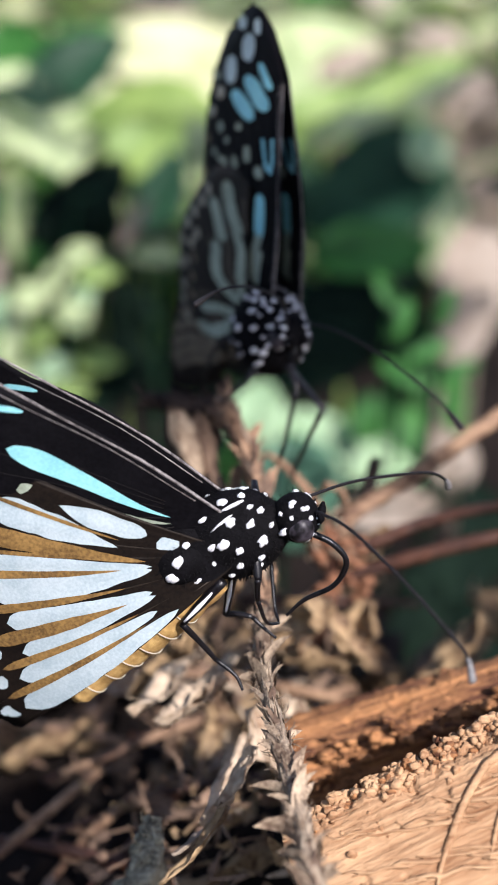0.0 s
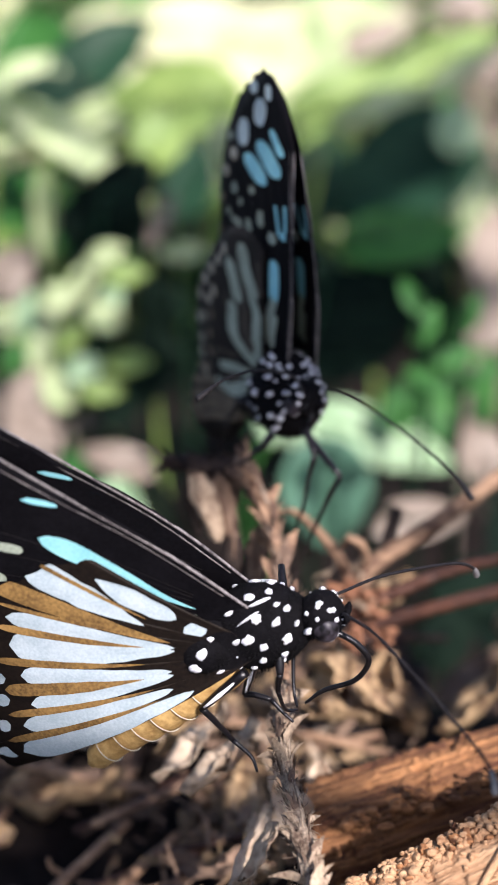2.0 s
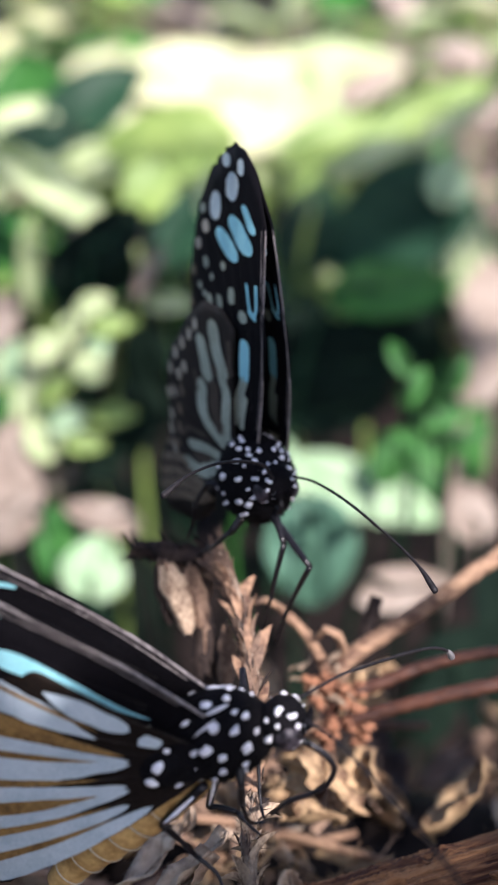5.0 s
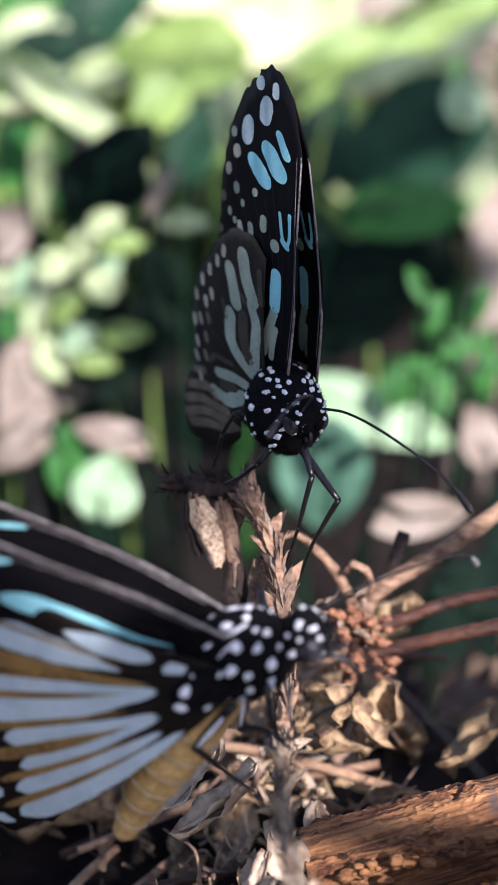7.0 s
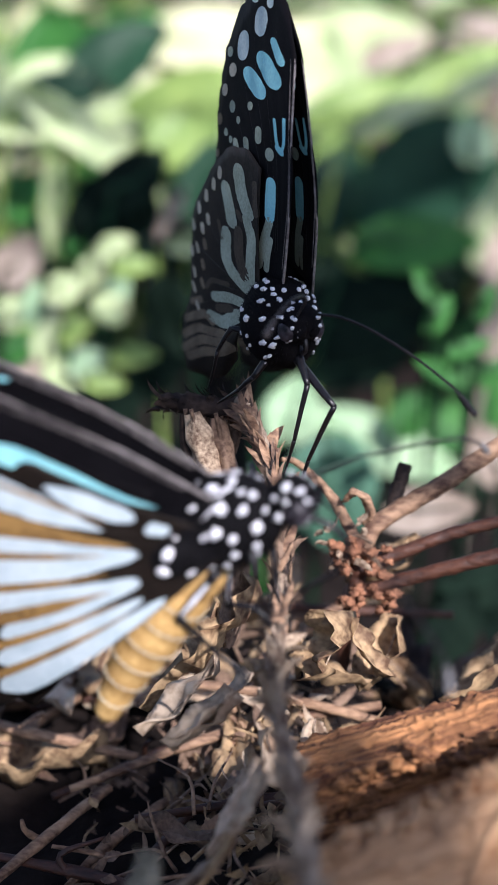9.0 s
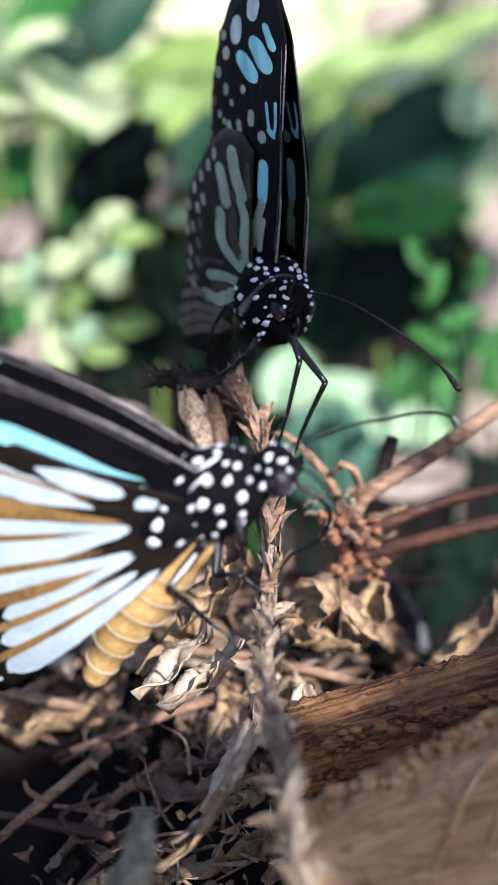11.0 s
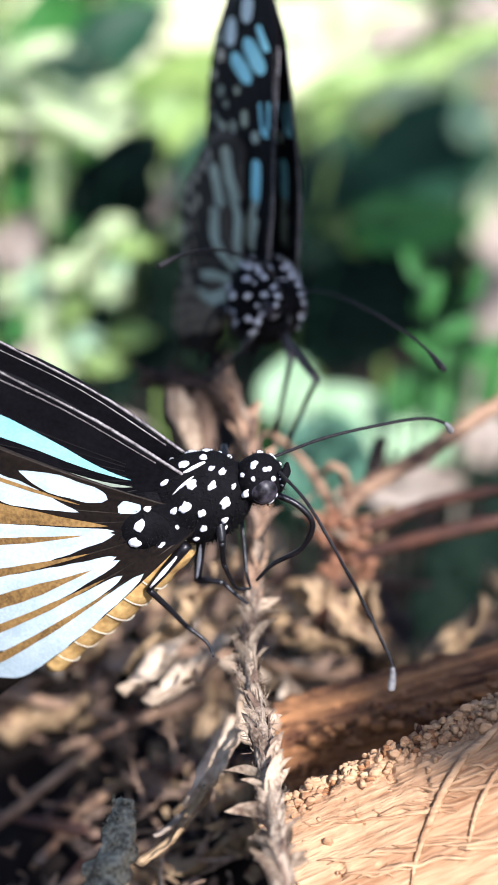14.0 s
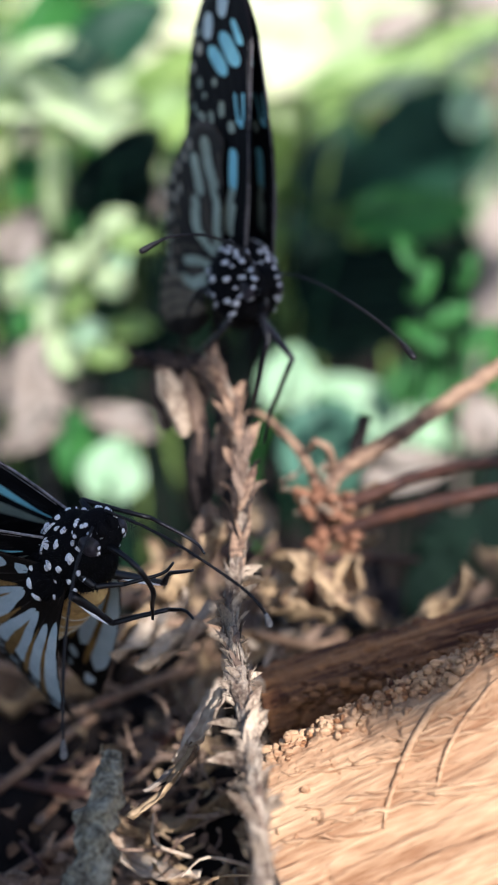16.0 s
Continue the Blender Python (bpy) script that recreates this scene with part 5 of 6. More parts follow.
broad_leaf(46, 276, -144, 20, 9, 20, 'gap_shade')
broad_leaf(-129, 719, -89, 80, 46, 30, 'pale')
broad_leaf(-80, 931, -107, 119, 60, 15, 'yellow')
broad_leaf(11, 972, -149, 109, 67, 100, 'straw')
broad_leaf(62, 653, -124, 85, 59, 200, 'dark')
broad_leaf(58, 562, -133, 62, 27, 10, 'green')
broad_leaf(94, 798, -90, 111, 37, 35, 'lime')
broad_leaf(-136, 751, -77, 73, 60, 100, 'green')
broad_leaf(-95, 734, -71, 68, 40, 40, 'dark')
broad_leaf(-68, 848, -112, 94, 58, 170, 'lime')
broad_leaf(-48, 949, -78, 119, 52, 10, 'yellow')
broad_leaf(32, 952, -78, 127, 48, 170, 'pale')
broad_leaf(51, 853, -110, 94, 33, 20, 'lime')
broad_leaf(100, 723, -114, 28, 25, 90, 'lime')
broad_leaf(45, 528, -216, 81, 27, -12, 'mint')
broad_leaf(66, 570, -219, 40, 29, 140, 'green')
broad_leaf(76, 605, -189, 63, 16, 80, 'green')
broad_leaf(96, 617, -213, 68, 25, 100, 'green')
broad_leaf(16, 391, -178, 41, 31, -80, 'teal')
broad_leaf(3, 420, -158, 25, 21, 80, 'mint')
broad_leaf(-86, 495, -177, 34, 21, 110, 'green')
broad_leaf(25, 770, -150, 67, 40, 70, 'dark')
broad_leaf(15, 712, -186, 51, 29, 120, 'dark')
broad_leaf(66, 781, -233, 85, 42, 20, 'dark')
broad_leaf(-110, 500, -165, 37, 14, 60, 'lime')
broad_leaf(-54, 375, -173, 22, 22, 80, 'mint')
broad_leaf(-69, 386, -170, 25, 13, 100, 'green')
broad_leaf(-67, 937, -104, 79, 36, 80, 'lime')
broad_leaf(-15, 914, -166, 87, 36, 60, 'lime')
broad_leaf(128, 827, -179, 72, 43, 90, 'pale')
broad_leaf(-18, 450, -69, 22, 11, 95, 'pale')
broad_leaf(-78, 520, -83, 68, 17, -30, 'pale')
broad_leaf(-106, 530, -76, 34, 20, 20, 'pale')
broad_leaf(-57, 522, -103, 26, 10, -55, 'pale')
broad_leaf(-94, 512, -111, 42, 9, -91, 'pale')
broad_leaf(-43, 470, -101, 24, 6, 60, 'straw')
broad_leaf(-35, 480, -116, 22, 8, 4, 'pale')
broad_leaf(-107, 500, -127, 26, 22, 60, 'straw')
broad_leaf(-64, 470, -114, 16, 9, 30, 'pale')
broad_leaf(-56, 462, -119, 17, 9, 5, 'lime')
broad_leaf(-72, 470, -122, 18, 10, 60, 'pale')
broad_leaf(-82, 465, -129, 17, 12, 20, 'pale')
broad_leaf(-94, 470, -136, 18, 13, 100, 'mint')
broad_leaf(-65, 455, -133, 16, 11, 150, 'pale')
broad_leaf(-77, 455, -141, 17, 10, 40, 'lime')
broad_leaf(-88, 460, -147, 18, 13, 80, 'pale')
broad_leaf(-71, 445, -150, 17, 10, 20, 'mint')
broad_leaf(-54, 440, -146, 19, 9, 8, 'lime')
broad_leaf(-64, 435, -155, 16, 8, 0, 'lime')
broad_leaf(-99, 465, -151, 18, 12, 40, 'green')
broad_leaf(-82, 445, -157, 18, 13, 130, 'pale')
broad_leaf(-95, 450, -161, 20, 14, 70, 'straw')
broad_leaf(-61, 460, -127, 13, 8, 70, 'mint')
broad_leaf(-104, 475, -141, 16, 13, 40, 'pale')
broad_leaf(-69, 400, -174, 20, 14, 95, 'green')
broad_leaf(-87, 420, -170, 22, 18, 50, 'straw')
broad_leaf(-40, 600, -113, 40, 26, 80, 'dark')
broad_leaf(-54, 620, -96, 34, 26, 60, 'lime')
broad_leaf(-109, 640, -79, 44, 26, 20, 'dark')
broad_leaf(-117, 560, -114, 24, 20, 70, 'green')
broad_leaf(53, 520, -198, 24, 18, 60, 'green')
broad_leaf(88, 640, -100, 28, 22, 90, 'mint')
broad_leaf(56, 700, -96, 60, 16, 25, 'pale')
broad_leaf(96, 720, -85, 70, 15, 40, 'pale')
broad_leaf(36, 330, -89, 11, 5, 120, 'green')
broad_leaf(41, 333, -98, 13, 6, 60, 'green')
broad_leaf(49, 330, -106, 14, 5, 20, 'green')
broad_leaf(53, 334, -95, 12, 5, 70, 'green')
broad_leaf(41, 328, -112, 15, 6, 150, 'green')
broad_leaf(57, 332, -113, 14, 6, 35, 'green')


def weeds():
    """Leafy weeds filling the ground behind, each a stem with pairs of leaves."""
    rng = random.Random(77)
    for i in range(170):
        y = rng.uniform(880, 2800)
        x = rng.uniform(-1, 1) * (90 + y * 0.30)
        g = ground_height(x, y)
        h = rng.uniform(60, 190) * (0.7 + y / 2500)
        if g + h > -y * 0.02:
            h = -y * 0.02 - g
        # Beyond one metre the palette turns paler: the sun's brightness put into colour.
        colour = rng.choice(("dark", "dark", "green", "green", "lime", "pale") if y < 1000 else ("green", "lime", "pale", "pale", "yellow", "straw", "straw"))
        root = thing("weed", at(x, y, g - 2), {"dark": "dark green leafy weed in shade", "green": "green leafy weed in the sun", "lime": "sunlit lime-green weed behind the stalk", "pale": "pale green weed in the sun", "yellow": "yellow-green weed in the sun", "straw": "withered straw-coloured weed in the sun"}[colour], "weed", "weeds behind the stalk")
        bend = Vector((rng.uniform(-0.2, 0.2), rng.uniform(-0.3, 0.1), 1))
        bm = bmesh.new()
        tube(bm, [(0, 0, 0), bend * h * 0.5, bend * h], [2.2, 1.6, 0.8], 6, 4)
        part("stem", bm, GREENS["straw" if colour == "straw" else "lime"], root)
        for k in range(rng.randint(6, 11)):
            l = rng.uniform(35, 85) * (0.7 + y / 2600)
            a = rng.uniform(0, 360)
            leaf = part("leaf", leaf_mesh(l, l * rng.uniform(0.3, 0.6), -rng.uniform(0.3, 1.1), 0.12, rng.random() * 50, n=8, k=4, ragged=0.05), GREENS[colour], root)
            p = bend * h * rng.uniform(0.25, 1.0)
            leaf.matrix_local = at(p.x, p.y, p.z, rng.uniform(-25, 25), rng.uniform(-50, 20), a)


weeds()


# ---- unseen tree and branches, added to cast shade ----
LEAFMAT = GREENS["green"]


def shade_leaves(root, target, reach, width, height, seed, origin=(0, 0, 0), count=9):
    """Leaves added out of view on the sun's way to a place; returns the clump's middle."""
    rng = random.Random(seed)
    o = Vector(origin)
    c = Vector(target) + SUN * reach
    q = SUN.to_track_quat("Z", "Y").to_matrix().to_4x4()
    for k in range(count):
        l = max(width, height) * rng.uniform(0.55, 0.8)
        p = c + q.to_3x3() @ Vector((rng.uniform(-0.35, 0.35) * width, rng.uniform(-0.35, 0.35) * height, rng.uniform(-6, 6)))
        leaf = part("leaf", leaf_mesh(l, l * rng.uniform(0.5, 0.7), -0.3, 0.08, rng.random() * 40, n=8, k=4, ragged=0.05), LEAFMAT, root)
        turn = q @ pose(0, 0, 0, rng.uniform(-20, 20), rng.uniform(-20, 20), rng.uniform(0, 360))
        leaf.matrix_local = Matrix.Translation((p - o - turn.to_3x3() @ Vector((l / 2, 0, 0))) * MM) @ turn
    return c


def build_shade_tree():
    foot = Vector((-820, -360, 0))
    foot.z = ground_height(foot.x, foot.y) - 20
    root = thing("tree", at(0, 0, 0), "unseen tree added to cast shade on chosen places", "tree")
    bm = bmesh.new()
    fork = Vector((-773, -323, 863))
    tube(bm, [foot, foot.lerp(fork, 0.5) + Vector((25, 10, 0)), fork, fork + Vector((-60, -20, 500))], [80, 62, 50, 34], 14, 8, 0.15, 3)
    part("trunk", bm, M_TWIG, root)
    # Places to darken; the tree is added only to shade them.
    spots = [
        (-60, 501, -100, 1100, 42, 42),
        (36, 583, -172, 1200, 90, 61),
        (-56, 473, -165, 1100, 37, 24),
        (-99, 706, -137, 1300, 40, 25),
        (58, 651, -127, 1300, 56, 25),
        (-8, 158, -58, 620, 12, 8),
        (90, 988, -258, 2300, 106, 66),
        (-85, 870, -265, 2200, 119, 60),
        (34, 875, -266, 2200, 119, 79),
        (133, 871, -284, 2200, 79, 48),
        (39, 589, -172, 1200, 61, 32),
        (-66, 541, -173, 1150, 35, 20),
        (-3, 167, -45, 620, 17, 24),
        (34, 193, -107, 600, 19, 12),
        (-25, 121, -98, 520, 22, 20),
        (-22, 100, -100, 520, 26, 24),
        (-11, 99, -97, 500, 12, 14),
        (30, 203, -123, 600, 30, 22),
    ]
    for i, (x, y, z, reach, w, h) in enumerate(spots):
        c = shade_leaves(root, (x, y, z), reach, w, h, 40 + i)
        bm = bmesh.new()
        mid = fork.lerp(c, 0.55) + Vector((0, 0, 60))
        tube(bm, [fork + Vector((20, -10, 60)), mid, c + SUN * 14], [14, 7, 2.5], 7, 6, 0.1, i)
        part("limb", bm, M_TWIG, root)


build_shade_tree()


def build_shade_bough(target, reach, clumps, tail):
    """Unseen leaves on a limb, added to carry moving shade over the place target."""
    t = Vector(target)
    middle = t + SUN * reach
    root = thing("shade_bough", at(middle.x, middle.y, middle.z), "unseen leaf clump added to cast moving shade", "branch", "swaying boughs")
    for i, (dx, dz, w, h) in enumerate(clumps):
        shade_leaves(root, (t.x + dx, t.y, t.z + dz), reach, w, h, i + 1, middle, 6)
    bm = bmesh.new()
    tube(bm, [Vector((-30, 0, 5)), Vector((20, -10, 8)), Vector((150, -60, 30)), Vector((330, -180, 60)), Vector(tail)], [1.5, 2.5, 4, 6, 9], 8, 6, 0.1, 2)
    part("limb", bm, M_TWIG, root)
    return root


# Added blockers of the sun: front wings, upper log, then stalk foot.
shade_bough = build_shade_bough((-12, 108, -64), 420, ((0, 0, 34, 30), (-24, 6, 34, 30), (-6, -20, 24, 18), (-24, -22, 34, 24)), (480, -420, 90))
side_shade = build_shade_bough((24, 127, -84), 520, ((-8, -1, 20, 13), (6, 1, 20, 13), (20, 3, 20, 14)), (500, -380, 60))

low_shade = build_shade_bough((6, 92, -78), 470, ((0, 0, 14, 22), (2, -14, 14, 18), (-3, 15, 13, 15), (-10, 8, 20, 18), (-20, -2, 22, 18), (-22, -16, 24, 18), (8, 25, 13, 13), (0, 15, 14, 13), (17, 19, 12, 12)), (460, -400, 70))


# ---- the two butterflies ----
front, front_wings = butterfly(at(-1, 113.5, -55.5, 0, -20, -8), "black white-spotted butterfly with streaked wings, walking on the stalk", 122, 125, 5, 26, 1.2, 1.0, 0.82)
antenna_near = antenna(front, [(9.0, -1.3, 0.3), (12.4, -3.9, -2.3), (16.0, -6.4, -7.8), (18.7, -8.0, -13.2), (19.7, -8.6, -16.0), (19.4, -8.9, -18.3)], M_CLUB)
antenna_far = antenna(front, [(8.4, 1.2, 1.1), (13.1, 4.5, -0.3), (18.1, 7.0, -2.1), (22.3, 8.9, -3.9), (24.2, 10.0, -5.7), (24.6, 10.6, -7.2)], M_CLUB)
bm = bmesh.new()
tube(bm, [(7.6, -0.6, -2.0), (9.2, -0.7, -3.7), (9.7, -0.5, -6.0), (7.5, 0.3, -8.4), (3.9, 1.0, -9.4), (1.5, 1.1, -10.6)], [0.35, 0.32, 0.3, 0.28, 0.24, 0.15], 8, 8)
part("tongue", bm, M_CHITIN, front, "dark curved tongue")
leg_a = leg(front, [(1.8, -2.3, -2.4), (1.5, -3.2, -4.0), (0.3, -2.1, -6.6), (-0.4, 0.0, -10.2), (0.4, 1.2, -11.3)], False)
leg_b = leg(front, [(-1.9, -3.0, -3.2), (-7.6, -3.1, -6.4), (-6.8, -0.6, -12.4), (-5.4, -0.9, -14.6), (-5.0, -1.8, -16.0)])
leg_c = leg(front, [(-1.6, 1.7, -3.7), (-5.1, 3.0, -9.5), (-2.4, 2.5, -10.4), (-1.4, 2.0, -12.0), (-0.6, 1.6, -13.0)])
leg_d = leg(front, [(1.6, 2.4, -2.4), (1.6, 8.6, 1.6), (0.8, 6.6, -6.0), (-0.2, 4.2, -10.6), (0.0, 2.6, -11.9)], False)

rear, rear_wings = butterfly(at(2.9, 157.0, -45.8, -2, 2, -66), "black butterfly with closed wings resting on the flower head", 97, 105, 9, 8, 1.0, 1.24, 1.0, (M_DUSKWING, M_DIM, DUSK), (-2.6, 3.2, 1.4), (-0.6, -1.4, -1.2), (4.6, -1.2, 0.3))
rear_antenna_a = antenna(rear, [(6.6, 0.0, 2.0), (9.6, 2.0, 2.0), (13.6, 4.5, 0.9), (19.2, 7.7, -1.5), (23.2, 10.1, -4.0), (25.8, 11.3, -6.2)], M_ANTENNA)
rear_antenna_b = antenna(rear, [(6.4, -2.4, 2.0), (9.2, -8.4, 4.4), (10.6, -15.8, 4.9), (11.2, -21.4, 3.6), (11.4, -25.0, 1.2)], M_ANTENNA)
bm = bmesh.new()
tube(bm, [(6.2, -1.2, -0.7), (6.6, -1.2, -2.1), (5.8, -1.2, -2.9), (5.2, -1.2, -2.1), (5.7, -1.2, -1.5)], [0.3, 0.28, 0.26, 0.24, 0.2], 8, 8)
part("tongue", bm, M_CHITIN, rear, "coiled dark tongue")
leg(rear, [(3.6, -1.0, -2.8), (8.1, -1.4, -6.0), (7.8, -2.5, -13.0), (6.9, -2.6, -15.6), (6.4, -3.0, -18.5)], False)
leg(rear, [(2.6, -1.6, -3.4), (12.0, 0.3, -7.4), (7.9, -0.5, -15.8), (6.8, -0.6, -18.6), (6.0, -0.8, -21.5)], False)
leg(rear, [(1.0, -2.4, -3.4), (1.3, -5.4, -7.2), (0.2, -6.7, -9.0), (-1.2, -7.6, -10.4), (-2.9, -8.2, -11.8)], False)
leg(rear, [(-0.6, -2.6, -3.2), (-4.1, -6.3, -2.6), (-5.2, -7.6, -5.8), (-6.0, -7.8, -9.0), (-6.7, -8.1, -11.4)], False)


# ---- what moves ----
FRONT = [
    (0, -1.52, 113.90, -55.77, -0.5, -21.3, -7.5),
    (0.5, -1.12, 113.45, -55.36, -0.7, -20.1, -6.6),
    (1, -1.20, 113.52, -55.58, 2.3, -20.4, -8.3),
    (1.5, -0.87, 114.18, -55.80, 0.9, -19.6, -8.5),
    (2, -0.65, 112.78, -55.27, 0.9, -16.4, -8.8),
    (2.5, -0.46, 113.63, -55.74, -0.1, -15.0, -8.5),
    (3, -0.74, 113.87, -55.91, -0.8, -16.2, -7.3),
    (3.5, -1.28, 113.41, -55.36, -0.2, -18.2, -7.9),
    (4, -1.05, 112.60, -54.57, -0.9, -17.6, -8.2),
    (4.5, -1.03, 113.52, -55.40, -0.9, -18.0, -8.0),
    (7, -2.65, 115.03, -53.60, -2.0, -25.8, -5.2),
    (7.5, -2.72, 115.24, -53.53, -1.8, -25.5, -4.9),
    (8, -2.82, 114.82, -53.31, -1.0, -23.8, -5.0),
    (8.5, -2.97, 115.09, -53.61, 0.7, -24.1, -7.4),
    (9, -3.04, 115.37, -53.70, 0.9, -24.6, -7.4),
    (9.5, -3.42, 115.28, -53.32, 1.3, -25.3, -6.0),
    (10, -3.53, 115.22, -53.14, 0.2, -26.0, -5.7),
    (12.5, -2.72, 113.87, -52.81, -1.3, -24.0, -5.7),
    (13, -2.56, 113.52, -52.70, -1.6, -23.2, -6.2),
    (13.5, -2.69, 113.22, -52.63, -2.2, -24.0, -5.9),
    (14, -3.24, 114.34, -54.05, -1.6, -23.4, -7.2),
    (14.2, -7.35, 112.04, -54.31, 4.0, -36.0, -19.4),
    (14.35, -8.95, 112.57, -54.92, 6.5, -42.0, -26.7),
    (14.5, -9.73, 111.56, -55.26, 8.8, -46.5, -30.3),
    (14.6, -10.30, 111.3, -54.9, 9.5, -46.5, -29.5),
    (14.8, -10.80, 112.08, -56.0, 9.5, -47.5, -28.5),
    (15.0, -11.10, 113.0, -57.5, 10.0, -46.5, -31.0),
    (15.2, -11.75, 113.2, -58.6, 9.7, -47.0, -30.0),
    (15.5, -12.54, 111.8, -59.9, 10.0, -48.0, -36.0),
    (15.8, -13.59, 113.2, -62.4, 17.0, -44.2, -55.0),
    (16.0, -14.46, 114.8, -64.0, 18.0, -42.6, -54.5),
]
# seconds, opening in degrees of the right and left fore wings and the right and left hind wings,
# then how far the right and left fore wings and the right hind wing are swung forward
FLAP = [(0, 15, -14, 7, -2, 0, 0, 0), (1.2, 15, -14, 7, -2, 0, 0, 1), (2.0, 15, -14, 7, -2, 0, 0, 6), (2.5, 15, -14, 7, -2, 0, 0, 7), (3.2, 15, -14, 7, -2, 0, 0, 6), (4.5, 15, -14, 7, -2, 0, 0, 6), (7, 17, -14, 9, -2, 0, 0, 6), (10, 17, -14, 9, -2, 0, 0, 6), (12.5, 14, -14, 7, -2, 0, 0, 0), (14.0, 15, -13, 8, -2, 0, 0, 0), (14.2, 18, -6, 4, 2, -4, 6, 4),
        (14.35, 44, 14, 4, -2, -6, 16, -2), (14.5, 58, 25, 4, -2, -8, 24, -8), (14.65, 58, 25, 4, -2, -8, 24, -8), (14.8, 34, 2, 4, -2, -6, 8, -10), (15.0, 26, -10, 4, -2, -6, 4, -10), (15.35, 28, -8, 4, -2, -8, 6, -10),
        (15.45, 40, 10, 2, -2, -8, 20, -9), (15.65, 56, 25, 4, -2, -8, 38, -10), (15.85, 46, 15, 6, -2, -8, 24, -6), (16.0, 30, -4, 8, -2, -6, -2, 0)]
NEAR_FEELER = [(0, -18.5, -7.8, -6.7), (1.5, -23.2, -13.7, -5.6), (2.5, -20.8, -12.4, -5.1), (3, -21.7, -12.8, -5.3), (3.5, -21.0, -12.5, -5.3), (7, -20.3, -9.5, -6.7), (10, -23.4, -1.6, -13.4), (13, -21.1, -4.2, -10.5), (13.5, -20.5, -5.0, -9.5), (14, -8.0, 12.0, -9.5), (14.2, -4.5, 23.1, -11.8), (14.35, -4.3, 28.1, -13.5), (14.5, -3.5, 31.0, -13.9), (14.8, -10.4, 32.4, -19.7), (15.2, -11.1, 32.0, -20.2), (15.5, -17.6, 33.9, -26.3), (15.8, -27.0, 25.0, -30.3), (16, -27.3, 23.1, -29.6)]
FAR_FEELER = [(0, 5.7, 7.3, 18.3), (1.5, 5.2, 7.7, 17.7), (3, 7.3, 2.1, 17.3), (7, 5.6, 1.8, 13.4), (9.5, 2.7, 2.3, 7.8), (13, 4.1, 5.8, 13.9), (13.5, 5.3, 3.7, 14.6), (14, 4.2, -0.7, 7.8), (14.2, 2.0, -7.0, -2.0), (14.35, 6.9, 1.1, 13.6), (14.5, 8.1, 2.7, 19.5), (14.8, 0.7, 11.5, 12.2), (15, -7.9, 13.1, -1.1), (15.2, -8.0, 28.0, 6.0), (15.5, -29.9, 38.6, -12.4), (15.8, -35.1, 47.4, -13.3), (16, -26.3, 43.4, -5.6)]
REAR_FEELER_A = [(0, 0.3, -0.9, -0.6), (1.5, 0.3, -2.3, -2.5), (3.5, -1.6, -3.6, -9.1), (7, 4.1, -12.9, -12.4), (9, 2.0, -7.7, -7.4), (12.5, 2.6, -9.5, -9.4), (14.5, 5.1, -14.0, -12.4), (16, 2.6, -9.3, -9.0)]
REAR_FEELER_B = [(0, -21.5, -1.1, 23.2), (1.5, -19.9, -1.4, 21.3), (2.5, -17.5, -1.4, 20.3), (3.5, -20.5, -0.7, 25.8), (4.6, -17.5, -1.3, 20.9), (7, -20.7, 1.6, 41.4), (10, -12.1, 0.6, 44.4), (12.4, -20.0, -0.9, 24.6), (13, -18.5, -1.6, 19.2), (14.3, -21.7, -2.1, 16.7), (15.5, -20.9, -1.8, 18.8), (16, -21.4, -1.9, 18.3)]
# small shifts of the resting butterfly on its legs, in millimetres
REAR_SHIFT = [(0, 1.3, 0, -1.2), (2.5, 1.2, 0, -1.2), (4.5, 0.8, 0, -0.8), (7, 0, 0, 0), (9.5, -0.1, 0, -0.3), (12.5, 0.8, 0, 0), (13.5, 0.8, 0, 0), (16, 0.2, 0, 0)]
# Shifts of the added shade clumps, in millimetres, on and off their places.
SHADE_MOVE = [(0, -240, 0, 0), (1.2, -180, 0, 0), (1.8, -50, 0, 0), (2.4, -24, 0, 0), (3.0, -8, 0, 0), (3.5, 0, 0, 0), (7.7, 0, 0, 0), (8.0, -14, 0, 0), (8.4, -110, 0, 0), (9.5, -240, 0, 0), (14.8, -240, 0, 0), (15.2, -98, 0, 0), (15.6, -20, 0, 0), (16.0, -8, 0, 0)]
LOW_SHADE_MOVE = [(0, 190, 0, 20), (6.8, 60, 0, 10), (7.6, 20, 0, 0), (8.6, 0, 0, 0), (10.2, 0, 0, 0), (11.2, 60, 0, 10), (12.2, 190, 0, 20), (16.0, 190, 0, 20)]
SIDE_SHADE_MOVE = [(0, 210, 0, 50), (2.2, 180, 0, 45), (3.4, 10, 0, 0), (4.7, 0, 0, 0), (6.8, -14, -25, 2), (8.4, -38, -25, 2), (10.2, -38, -25, 2), (12.2, 4, 0, 0), (16.0, 0, 0, 0)]
FOCUS = [(0, 116), (2.5, 119), (3.5, 130), (4.5, 130), (7.0, 146), (8.0, 148), (8.7, 154), (10.2, 155), (12.3, 114), (15.0, 113), (15.6, 116), (16.0, 118)]


def front_pose(t):
    """The front butterfly's pose at one of its own times."""
    return [at(*row[1:]) for row in FRONT if abs(row[0] - t) < 0.01][0]


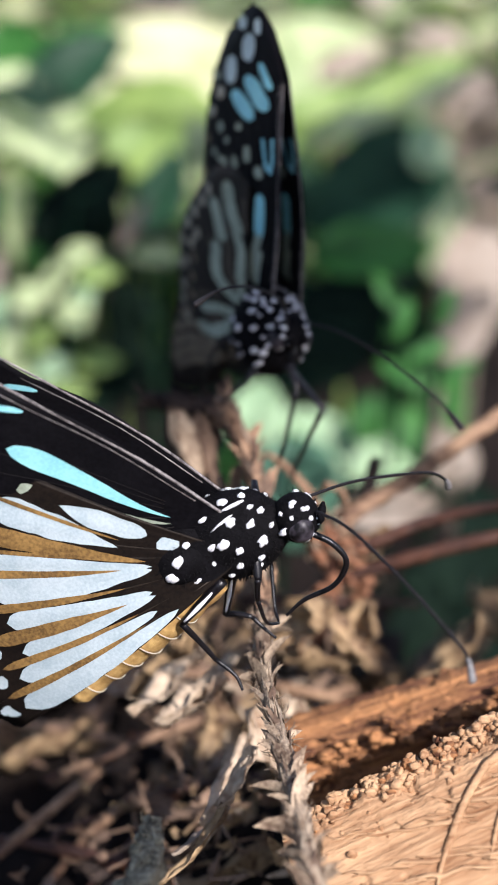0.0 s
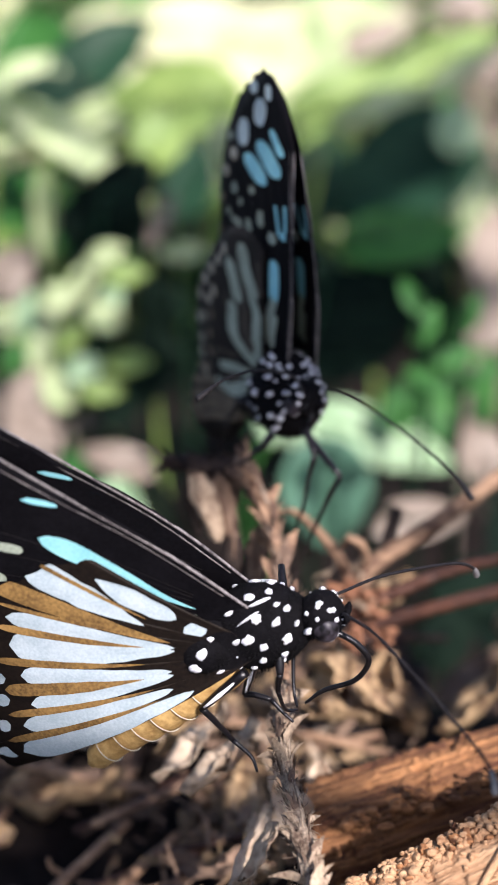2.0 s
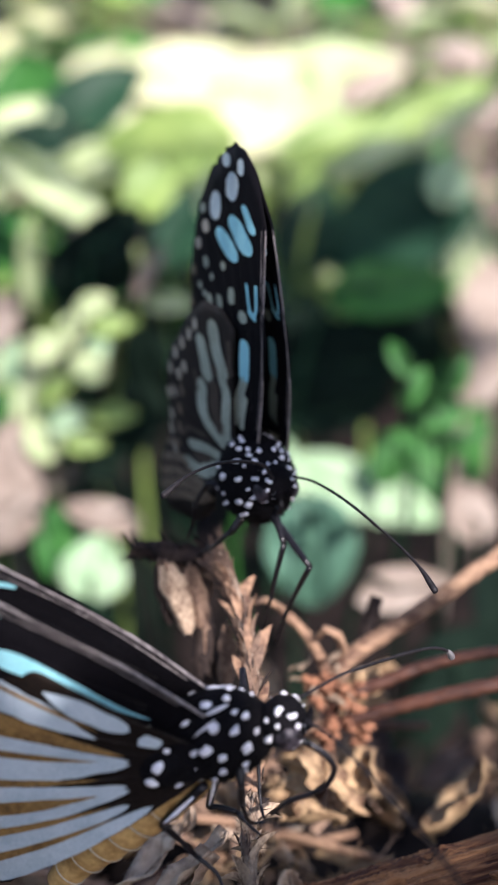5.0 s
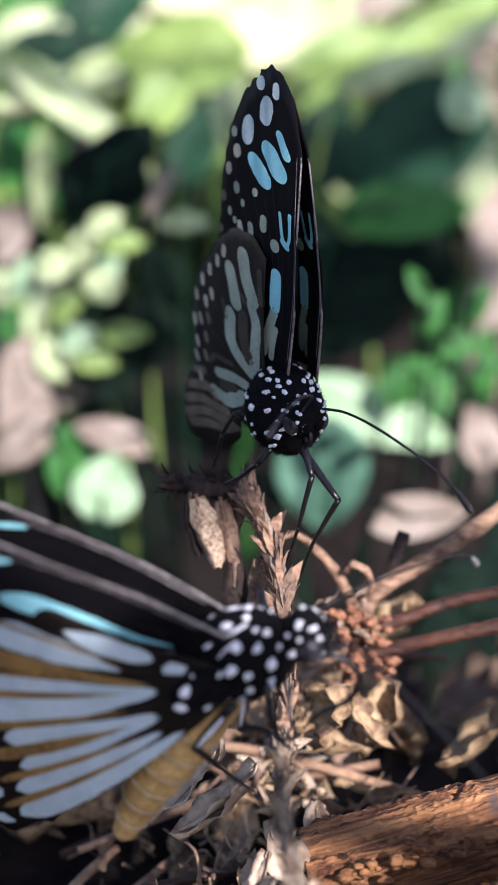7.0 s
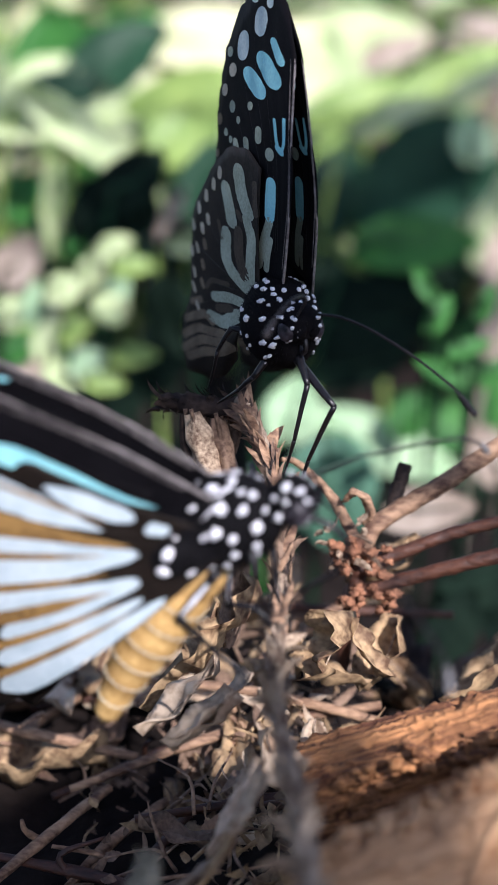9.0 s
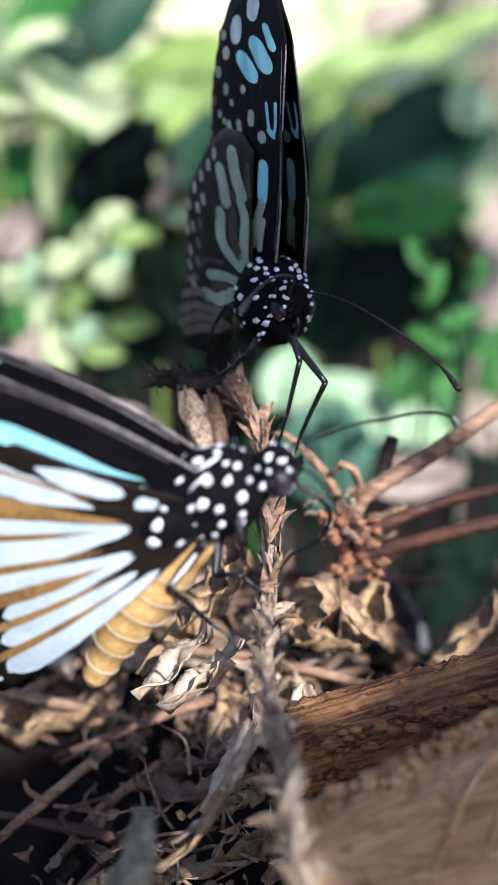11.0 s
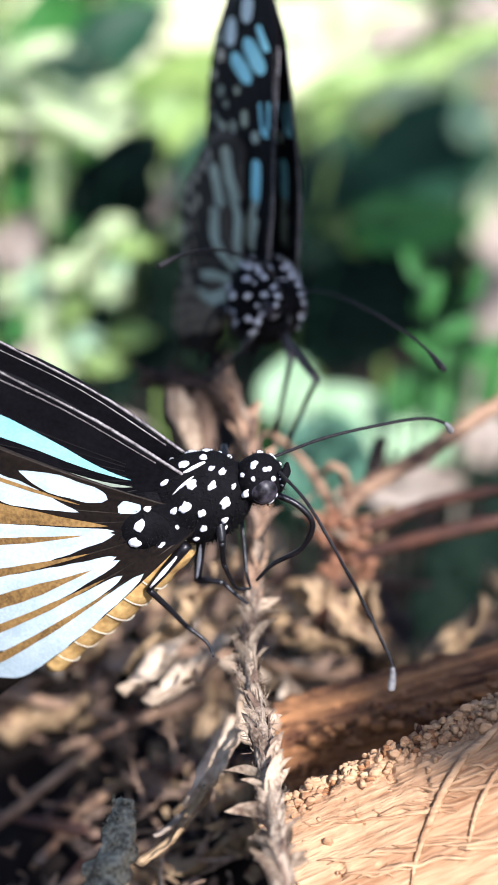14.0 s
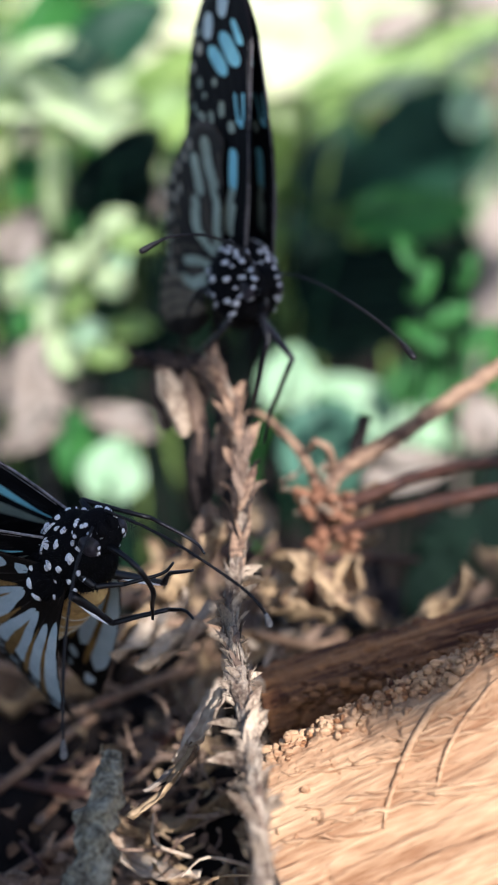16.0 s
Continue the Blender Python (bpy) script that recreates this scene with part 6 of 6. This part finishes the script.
def motions():
    walk(front, [(t, at(x, y, z, rx, ry, rz)) for t, x, y, z, rx, ry, rz in FRONT])
    for k, wing in enumerate(front_wings):
        hinge = wing.location.copy() / MM
        walk(wing, [(t, at(hinge.x, hinge.y, hinge.z, (a[0], -a[1], a[2], -a[3])[k]) @ pose(0, 0, 0, 0, (a[4], a[5], a[6], 0)[k], 0)) for t, *a in FLAP])
    held = front_pose(14.0)
    for limb, hip, toe in ((leg_a, (1.8, -2.3, -2.4), (0.4, 1.2, -11.3)), (leg_b, (-1.9, -3.0, -3.2), (-5.0, -1.8, -16.0)), (leg_c, (-1.6, 1.7, -3.7), (-0.6, 1.6, -13.0)), (leg_d, (1.6, 2.4, -2.4), (0.0, 2.6, -11.9))):
        hip, toe = Vector(hip), Vector(toe)
        rows = [(0, pose(0, 0, 0)), (14.0, pose(0, 0, 0))]
        for t in (14.2, 14.5, 15.0, 15.5, 16.0):
            goal = front_pose(t).inverted() @ (held @ (toe * MM)) / MM
            turn = (toe - hip).rotation_difference(goal - hip).to_matrix().to_4x4()
            rows.append((t, Matrix.Translation(hip * MM) @ turn @ Matrix.Translation(-hip * MM)))
        walk(limb, rows)
    abdomen = [c for c in front.children if c.name.startswith("abdomen")][0]
    base = Vector((-3.5, 0, -3.2)) * MM
    walk(abdomen, [(t, Matrix.Translation(base) @ pose(0, 0, 0, 0, lift, 0) @ Matrix.Translation(-base)) for t, lift in ((0, 0), (4.6, 0), (6.8, -9), (10.2, -9), (12.3, 0), (14.0, 0), (14.2, 10), (14.5, 24), (16.0, 24))])
    rest = rear.matrix_world.copy()
    walk(rear, [(t, Matrix.Translation(Vector(move) * MM) @ rest) for t, *move in REAR_SHIFT])
    for k, wing in enumerate(rear_wings):
        wing.rotation_euler = (radians((-3.4, 3.4)[k % 2]), 0, 0)
    for feeler, turns in ((antenna_near, NEAR_FEELER), (antenna_far, FAR_FEELER), (rear_antenna_a, REAR_FEELER_A), (rear_antenna_b, REAR_FEELER_B)):
        root = feeler.location.copy() / MM
        walk(feeler, [(t, at(root.x, root.y, root.z, rx, ry, rz)) for t, rx, ry, rz in turns])
    for branch, rows in ((shade_bough, SHADE_MOVE), (side_shade, SIDE_SHADE_MOVE), (low_shade, LOW_SHADE_MOVE)):
        rest = branch.location.copy() / MM
        walk(branch, [(t, at(rest.x + x, rest.y + y, rest.z + z)) for t, x, y, z in rows])
    walk(focus_mark, [(t, at(0, y, -52)) for t, y in FOCUS])


motions()
